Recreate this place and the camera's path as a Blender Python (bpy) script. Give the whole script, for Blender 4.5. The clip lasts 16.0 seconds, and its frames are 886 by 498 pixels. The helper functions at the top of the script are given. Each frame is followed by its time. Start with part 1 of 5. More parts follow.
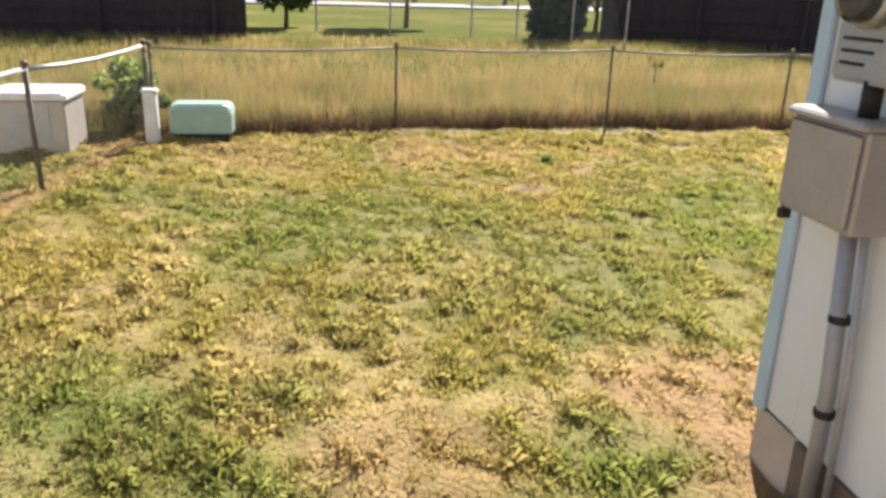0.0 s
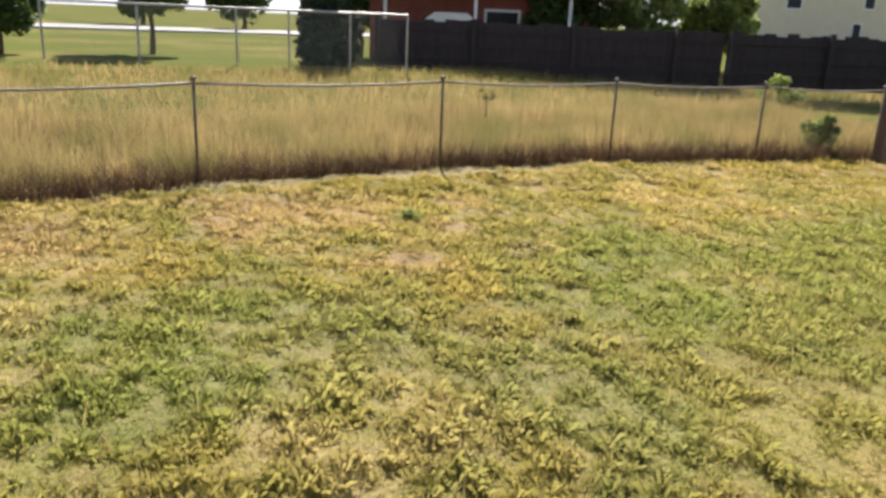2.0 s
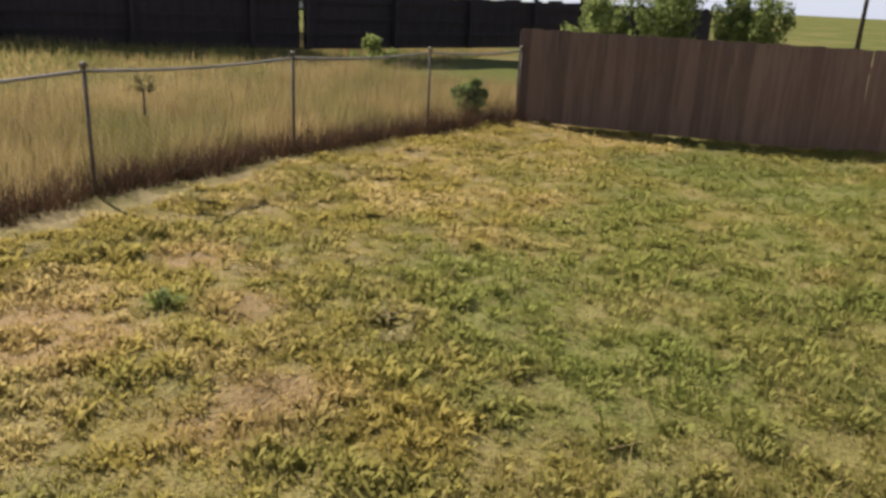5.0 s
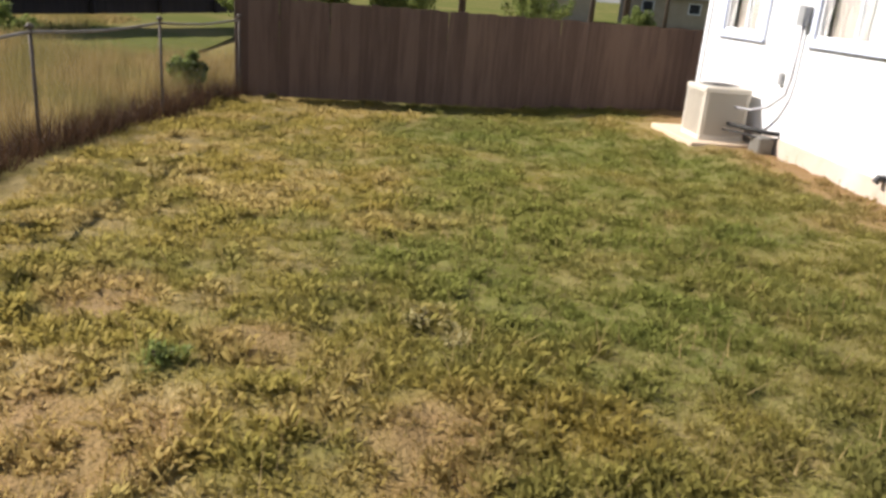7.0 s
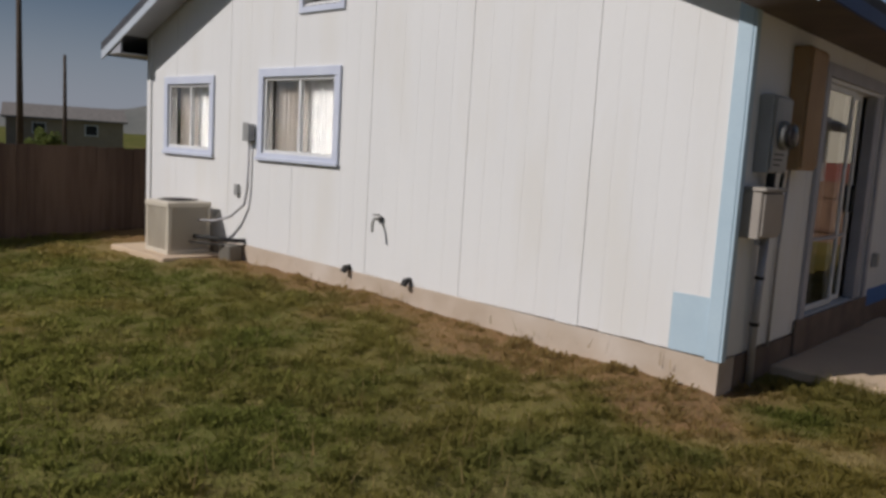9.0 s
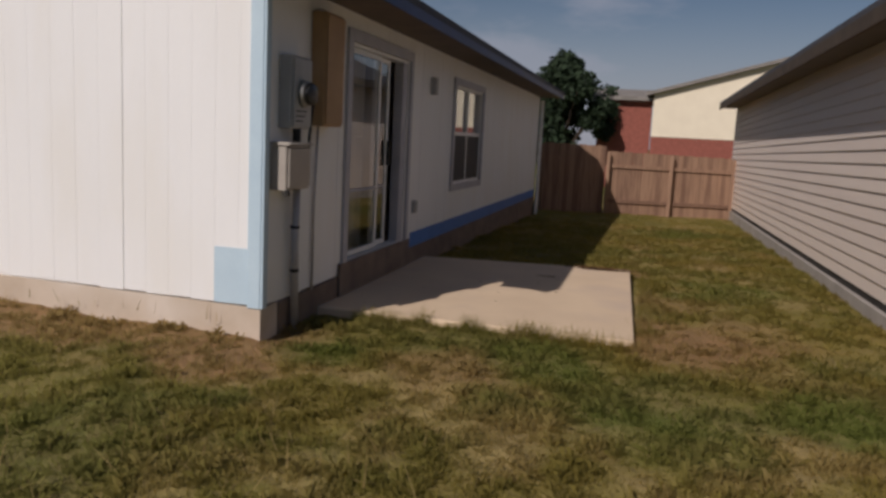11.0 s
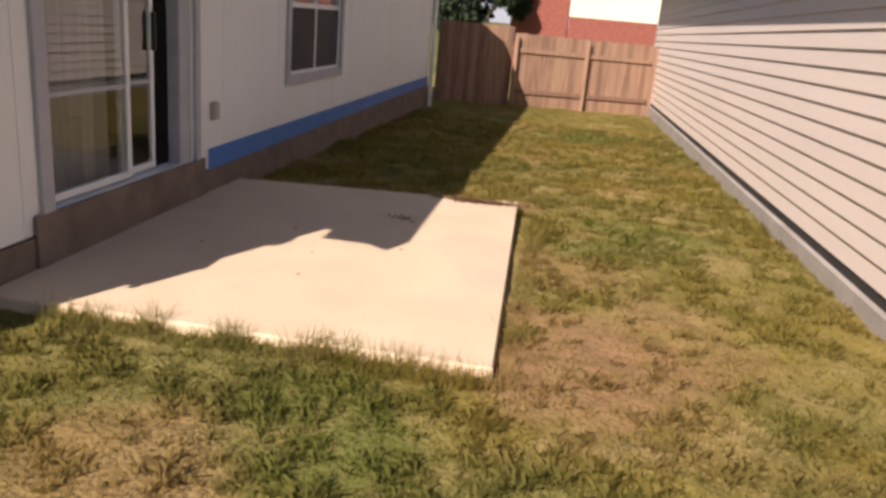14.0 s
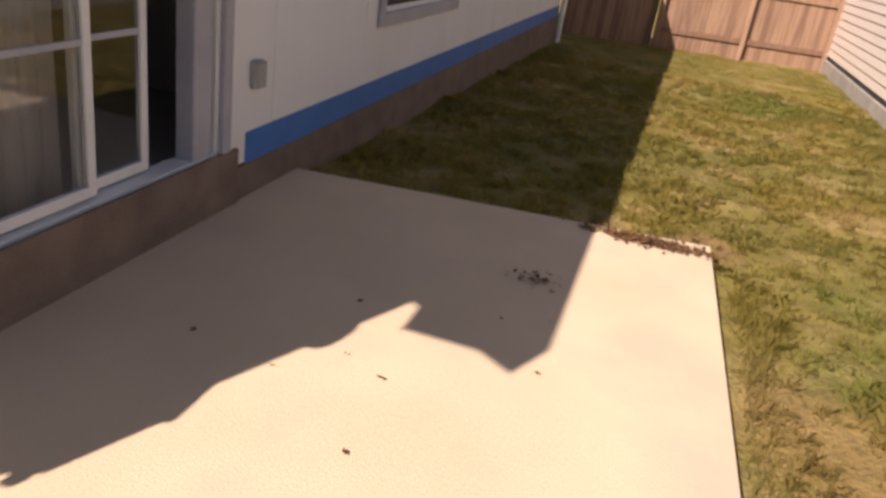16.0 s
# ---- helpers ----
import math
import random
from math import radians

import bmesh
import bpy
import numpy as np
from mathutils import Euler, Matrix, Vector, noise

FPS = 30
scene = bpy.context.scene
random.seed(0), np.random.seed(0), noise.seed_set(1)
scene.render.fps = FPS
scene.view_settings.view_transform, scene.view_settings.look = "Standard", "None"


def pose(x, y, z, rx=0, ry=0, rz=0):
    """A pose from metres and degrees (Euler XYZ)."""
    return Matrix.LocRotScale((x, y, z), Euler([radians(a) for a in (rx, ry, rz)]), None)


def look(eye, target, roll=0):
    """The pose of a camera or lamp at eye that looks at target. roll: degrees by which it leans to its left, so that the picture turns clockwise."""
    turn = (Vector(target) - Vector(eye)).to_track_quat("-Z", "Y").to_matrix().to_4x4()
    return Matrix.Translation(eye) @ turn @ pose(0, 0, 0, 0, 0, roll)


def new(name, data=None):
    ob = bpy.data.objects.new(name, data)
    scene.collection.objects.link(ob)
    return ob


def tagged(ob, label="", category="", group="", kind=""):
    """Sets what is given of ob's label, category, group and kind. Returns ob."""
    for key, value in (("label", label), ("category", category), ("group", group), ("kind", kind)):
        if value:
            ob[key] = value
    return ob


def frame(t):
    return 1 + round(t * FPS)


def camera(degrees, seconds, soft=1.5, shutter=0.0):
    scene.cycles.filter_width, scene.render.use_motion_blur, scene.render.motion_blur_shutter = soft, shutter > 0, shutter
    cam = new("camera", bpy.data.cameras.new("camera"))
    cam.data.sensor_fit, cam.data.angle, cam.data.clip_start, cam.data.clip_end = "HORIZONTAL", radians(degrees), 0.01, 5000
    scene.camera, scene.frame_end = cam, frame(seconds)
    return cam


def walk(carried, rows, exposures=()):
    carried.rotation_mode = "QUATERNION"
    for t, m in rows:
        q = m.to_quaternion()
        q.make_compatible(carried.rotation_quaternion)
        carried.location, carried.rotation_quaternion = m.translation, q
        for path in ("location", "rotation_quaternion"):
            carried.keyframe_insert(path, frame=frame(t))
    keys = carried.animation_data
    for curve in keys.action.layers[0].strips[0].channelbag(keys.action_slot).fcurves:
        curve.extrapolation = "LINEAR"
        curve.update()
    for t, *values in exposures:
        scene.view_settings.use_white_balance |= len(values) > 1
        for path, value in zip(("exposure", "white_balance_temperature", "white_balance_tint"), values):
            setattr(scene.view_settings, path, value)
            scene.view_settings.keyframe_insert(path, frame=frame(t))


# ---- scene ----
cam = camera(59.6, 16.0, soft=3.1)
PATH = [
    (0, (-1.655, -2.411, 1.711), (-1.349, -0.544, 1.063), 1.7),
    (0.5, (-1.806, -2.019, 1.684), (-1.342, -0.177, 1.059), 1.8),
    (1, (-2.046, -1.61, 1.724), (-1.405, 0.181, 1.106), 2.6),
    (1.5, (-2.182, -1.101, 1.734), (-1.388, 0.632, 1.128), 2.9),
    (2, (-2.179, -0.592, 1.658), (-1.26, 1.091, 1.087), 2.5),
    (2.5, (-2.189, -0.139, 1.609), (-1.071, 1.43, 1.07), 2.7),
    (3, (-2.263, 0.311, 1.607), (-0.951, 1.733, 1.099), 2.9),
    (3.5, (-2.197, 0.781, 1.626), (-0.75, 2.068, 1.126), 2.2),
    (4, (-2.188, 1.225, 1.676), (-0.628, 2.361, 1.151), 2.2),
    (4.5, (-2.17, 1.722, 1.656), (-0.517, 2.694, 1.087), 2.6),
    (7, (-2.34, 4.488, 1.56), (-0.458, 4.267, 0.921), 4.6),
    (7.5, (-2.196, 4.77, 1.506), (-0.373, 4.138, 0.98), 4.8),
    (8, (-2.108, 5.011, 1.489), (-0.421, 4.024, 1.067), 4.1),
    (8.5, (-2.101, 5.286, 1.567), (-0.602, 4.003, 1.236), 4.8),
    (9, (-1.992, 4.98, 1.49), (-0.656, 3.513, 1.238), 3.4),
    (9.5, (-2.1, 4.834, 1.385), (-0.938, 3.215, 1.185), 2.2),
    (10, (-2.3, 4.98, 1.405), (-1.371, 3.222, 1.19), 1.9),
    (12.5, (-2.77, 3.95, 1.517), (-2.591, 2.001, 1.107), 4.3),
    (13, (-2.842, 3.436, 1.506), (-2.666, 1.504, 1.021), 4.0),
    (13.5, (-2.808, 2.853, 1.515), (-2.605, 0.937, 0.978), 4.5),
    (14, (-2.722, 2.259, 1.537), (-2.463, 0.361, 0.962), 5.1),
    (14.5, (-2.598, 1.682, 1.575), (-2.287, -0.193, 0.951), 5.7),
    (15, (-2.416, 1.089, 1.582), (-2.065, -0.759, 0.903), 6.5),
    (15.5, (-2.208, 0.483, 1.577), (-1.818, -1.335, 0.84), 7.7),
    (16, (-1.985, -0.044, 1.565), (-1.54, -1.821, 0.763), 8.8),
]
EXPOSURE = [(0, 1.58, 6450, 10), (1, 1.66, 6450, 11), (1.5, 1.6, 6450, 11), (3, 1.06, 6450, 11), (3.5, 1.0, 6450, 13), (4.5, 0.85, 6400, 15), (7, 0.86, 6400, 14), (7.5, 0.58, 6400, 14), (8, 0.1, 6400, 13), (8.5, -0.48, 6350, 12),
            (9, -0.7, 6300, 14), (10, -0.85, 6300, 16), (12.5, 0.24, 7050, 20), (13.5, 0.48, 7000, 20), (14.5, 0.84, 7100, 22), (16, 0.8, 7150, 22)]
walk(cam, [(t, look(eye, target, roll)) for t, eye, target, roll in PATH], EXPOSURE)

# ---- world, sun, exposure ----
SUN_EL, SUN_AZ = 37.2, 22.3     # degrees; azimuth from +y towards +x
world = bpy.data.worlds.new("world")
scene.world = world
world.use_nodes = True
wn = world.node_tree
sky = wn.nodes.new("ShaderNodeTexSky")
sky.sky_type, sky.sun_disc = "NISHITA", False
sky.sun_elevation, sky.sun_rotation = radians(SUN_EL), radians(SUN_AZ)
sky.air_density, sky.dust_density, sky.ozone_density = 1.0, 0.4, 3.0
# thin broken cloud over the whole sky, haze at the horizon
where = wn.nodes.new("ShaderNodeTexCoord")
squeeze = wn.nodes.new("ShaderNodeMapping")
squeeze.inputs["Scale"].default_value = (2.2, 2.2, 7.0)
wn.links.new(where.outputs["Generated"], squeeze.inputs["Vector"])
puffs = wn.nodes.new("ShaderNodeTexNoise")
puffs.inputs["Scale"].default_value, puffs.inputs["Detail"].default_value, puffs.inputs["Roughness"].default_value = 1.3, 7, 0.55
wn.links.new(squeeze.outputs[0], puffs.inputs["Vector"])
cover = wn.nodes.new("ShaderNodeMapRange")
cover.interpolation_type = "SMOOTHSTEP"
cover.inputs["From Min"].default_value, cover.inputs["From Max"].default_value, cover.inputs["To Max"].default_value = 0.46, 0.68, 0.7
wn.links.new(puffs.outputs[0], cover.inputs["Value"])
veil = wn.nodes.new("ShaderNodeMix")
veil.data_type = "RGBA"
veil.inputs[7].default_value = (8.2, 8.9, 10.4, 1)
cut = wn.nodes.new("ShaderNodeSeparateXYZ")
wn.links.new(where.outputs["Generated"], cut.inputs[0])
haze = wn.nodes.new("ShaderNodeMapRange")
haze.interpolation_type = "SMOOTHSTEP"
haze.inputs["From Min"].default_value, haze.inputs["From Max"].default_value = 0.2, 0.0
haze.inputs["To Max"].default_value = 0.8
wn.links.new(cut.outputs["Z"], haze.inputs["Value"])
thick = wn.nodes.new("ShaderNodeMath")
thick.operation = "MAXIMUM"
wn.links.new(cover.outputs[0], thick.inputs[0])
wn.links.new(haze.outputs[0], thick.inputs[1])
wn.links.new(thick.outputs[0], veil.inputs[0])
wn.links.new(sky.outputs[0], veil.inputs[6])
wn.links.new(veil.outputs[2], wn.nodes["Background"].inputs[0])
wn.nodes["Background"].inputs[1].default_value = 0.05
sun_data = bpy.data.lights.new("sun", "SUN")
sun_data.energy, sun_data.angle, sun_data.color = 4.8, radians(0.5), (1.0, 0.945, 0.87)
sun = new("sun", sun_data)
sun_dir = Vector((math.sin(radians(SUN_AZ)) * math.cos(radians(SUN_EL)), math.cos(radians(SUN_AZ)) * math.cos(radians(SUN_EL)), math.sin(radians(SUN_EL))))
sun.matrix_basis = look(sun_dir * 40, (0, 0, 0))


# ---- materials ----
def material(name, col_a, col_b, scale=3.0, rough=0.8, metal=0.0, fine=60.0, bump=0.15, third=None, third_scale=0.6, stretch=(1, 1, 1), per_object=0.0, spec=0.3, third_range=(0.5, 0.68), island=0.0, through_light=0.0):
    """Two colours mixed by coarse and fine noise, a third in wide patches, with fine relief."""
    m = bpy.data.materials.new(name)
    m.use_nodes = True
    nt = m.node_tree
    b = nt.nodes["Principled BSDF"]
    geo = nt.nodes.new("ShaderNodeNewGeometry")
    mp = nt.nodes.new("ShaderNodeMapping")
    mp.inputs["Scale"].default_value = stretch
    nt.links.new(geo.outputs["Position"], mp.inputs["Vector"])

    def noise_node(s, detail):
        n = nt.nodes.new("ShaderNodeTexNoise")
        n.inputs["Scale"].default_value, n.inputs["Detail"].default_value = s, detail
        nt.links.new(mp.outputs[0], n.inputs["Vector"])
        return n

    def ramp(src, lo, hi):
        r = nt.nodes.new("ShaderNodeMapRange")
        r.inputs["From Min"].default_value, r.inputs["From Max"].default_value = lo, hi
        nt.links.new(src, r.inputs["Value"])
        return r.outputs[0]

    def mix(fac, a, c):
        x = nt.nodes.new("ShaderNodeMix")
        x.data_type = "RGBA"
        nt.links.new(fac, x.inputs[0])
        for sock, v in ((x.inputs[6], a), (x.inputs[7], c)):
            if isinstance(v, tuple):
                sock.default_value = (*v, 1)
            else:
                nt.links.new(v, sock)
        return x.outputs[2]

    n1, n2 = noise_node(scale, 5), noise_node(fine, 3)
    add = nt.nodes.new("ShaderNodeMath")
    add.operation = "MULTIPLY_ADD"
    add.inputs[1].default_value = 0.45
    nt.links.new(n2.outputs[0], add.inputs[0])
    nt.links.new(n1.outputs[0], add.inputs[2])
    f = add.outputs[0]
    for amount, node, sock in ((per_object, "ShaderNodeObjectInfo", "Random"), (island, "ShaderNodeNewGeometry", "Random Per Island")):
        if amount:
            oi = nt.nodes.new(node)
            a2 = nt.nodes.new("ShaderNodeMath")
            a2.operation = "MULTIPLY_ADD"
            a2.inputs[1].default_value = amount
            nt.links.new(oi.outputs[sock], a2.inputs[0])
            nt.links.new(f, a2.inputs[2])
            f = a2.outputs[0]
    extra = (per_object + island) / 2
    c = mix(ramp(f, 0.5 + extra, 0.95 + extra), col_a, col_b)
    if third:
        c = mix(ramp(noise_node(third_scale, 4).outputs[0], *third_range), c, third)
    nt.links.new(c, b.inputs["Base Color"])
    b.inputs["Roughness"].default_value, b.inputs["Metallic"].default_value = rough, metal
    b.inputs["Specular IOR Level"].default_value = spec
    if through_light:
        tr = nt.nodes.new("ShaderNodeBsdfTranslucent")
        ms = nt.nodes.new("ShaderNodeMixShader")
        ms.inputs[0].default_value = through_light
        nt.links.new(c, tr.inputs["Color"])
        nt.links.new(b.outputs[0], ms.inputs[1])
        nt.links.new(tr.outputs[0], ms.inputs[2])
        nt.links.new(ms.outputs[0], nt.nodes["Material Output"].inputs["Surface"])
    if bump:
        bp = nt.nodes.new("ShaderNodeBump")
        bp.inputs["Strength"].default_value, bp.inputs["Distance"].default_value = bump, 0.01
        nt.links.new(n2.outputs[0], bp.inputs["Height"])
        nt.links.new(bp.outputs[0], b.inputs["Normal"])
    return m


def lawn_material(name, blades):
    """Turf: the colour of each spot of the lawn comes with the mesh, grain and relief from noise."""
    m = bpy.data.materials.new(name)
    m.use_nodes = True
    nt = m.node_tree
    b = nt.nodes["Principled BSDF"]
    geo = nt.nodes.new("ShaderNodeNewGeometry")
    turf = nt.nodes.new("ShaderNodeAttribute")
    turf.attribute_name = "turf"
    c = turf.outputs["Color"]

    def nz(s, lo, hi, detail=4):
        n = nt.nodes.new("ShaderNodeTexNoise")
        n.inputs["Scale"].default_value, n.inputs["Detail"].default_value = s, detail
        nt.links.new(geo.outputs["Position"], n.inputs["Vector"])
        r = nt.nodes.new("ShaderNodeMapRange")
        r.inputs["From Min"].default_value, r.inputs["From Max"].default_value = lo, hi
        nt.links.new(n.outputs[0], r.inputs["Value"])
        return r.outputs[0]

    def mix(fac, a, colour, amount):
        k = nt.nodes.new("ShaderNodeMath")
        k.operation = "MULTIPLY"
        k.inputs[1].default_value = amount
        nt.links.new(fac, k.inputs[0])
        x = nt.nodes.new("ShaderNodeMix")
        x.data_type = "RGBA"
        nt.links.new(k.outputs[0], x.inputs[0])
        nt.links.new(a, x.inputs[6])
        x.inputs[7].default_value = (*colour, 1)
        return x.outputs[2]

    if blades:
        tr = nt.nodes.new("ShaderNodeBsdfTranslucent")
        ms = nt.nodes.new("ShaderNodeMixShader")
        ms.inputs[0].default_value = 0.66
        nt.links.new(c, tr.inputs["Color"])
        nt.links.new(b.outputs[0], ms.inputs[1])
        nt.links.new(tr.outputs[0], ms.inputs[2])
        nt.links.new(ms.outputs[0], nt.nodes["Material Output"].inputs["Surface"])
    else:
        c = mix(nz(9, 0.35, 0.7, 5), c, (0.24, 0.175, 0.075), 0.5)
        c = mix(nz(22, 0.5, 0.7, 6), c, (0.08, 0.06, 0.03), 0.45)
        bp = nt.nodes.new("ShaderNodeBump")
        bp.inputs["Strength"].default_value, bp.inputs["Distance"].default_value = 0.6, 0.02
        nt.links.new(nz(40, 0.2, 0.8, 5), bp.inputs["Height"])
        nt.links.new(bp.outputs[0], b.inputs["Normal"])
    nt.links.new(c, b.inputs["Base Color"])
    b.inputs["Roughness"].default_value = 0.75
    b.inputs["Specular IOR Level"].default_value = 0.06
    return m


def glass_material():
    m = bpy.data.materials.new("window_glass")
    m.use_nodes = True
    b = m.node_tree.nodes["Principled BSDF"]
    b.inputs["Base Color"].default_value = (0.93, 0.96, 0.97, 1)
    b.inputs["Roughness"].default_value, b.inputs["IOR"].default_value, b.inputs["Transmission Weight"].default_value = 0.01, 1.5, 1.0
    return m


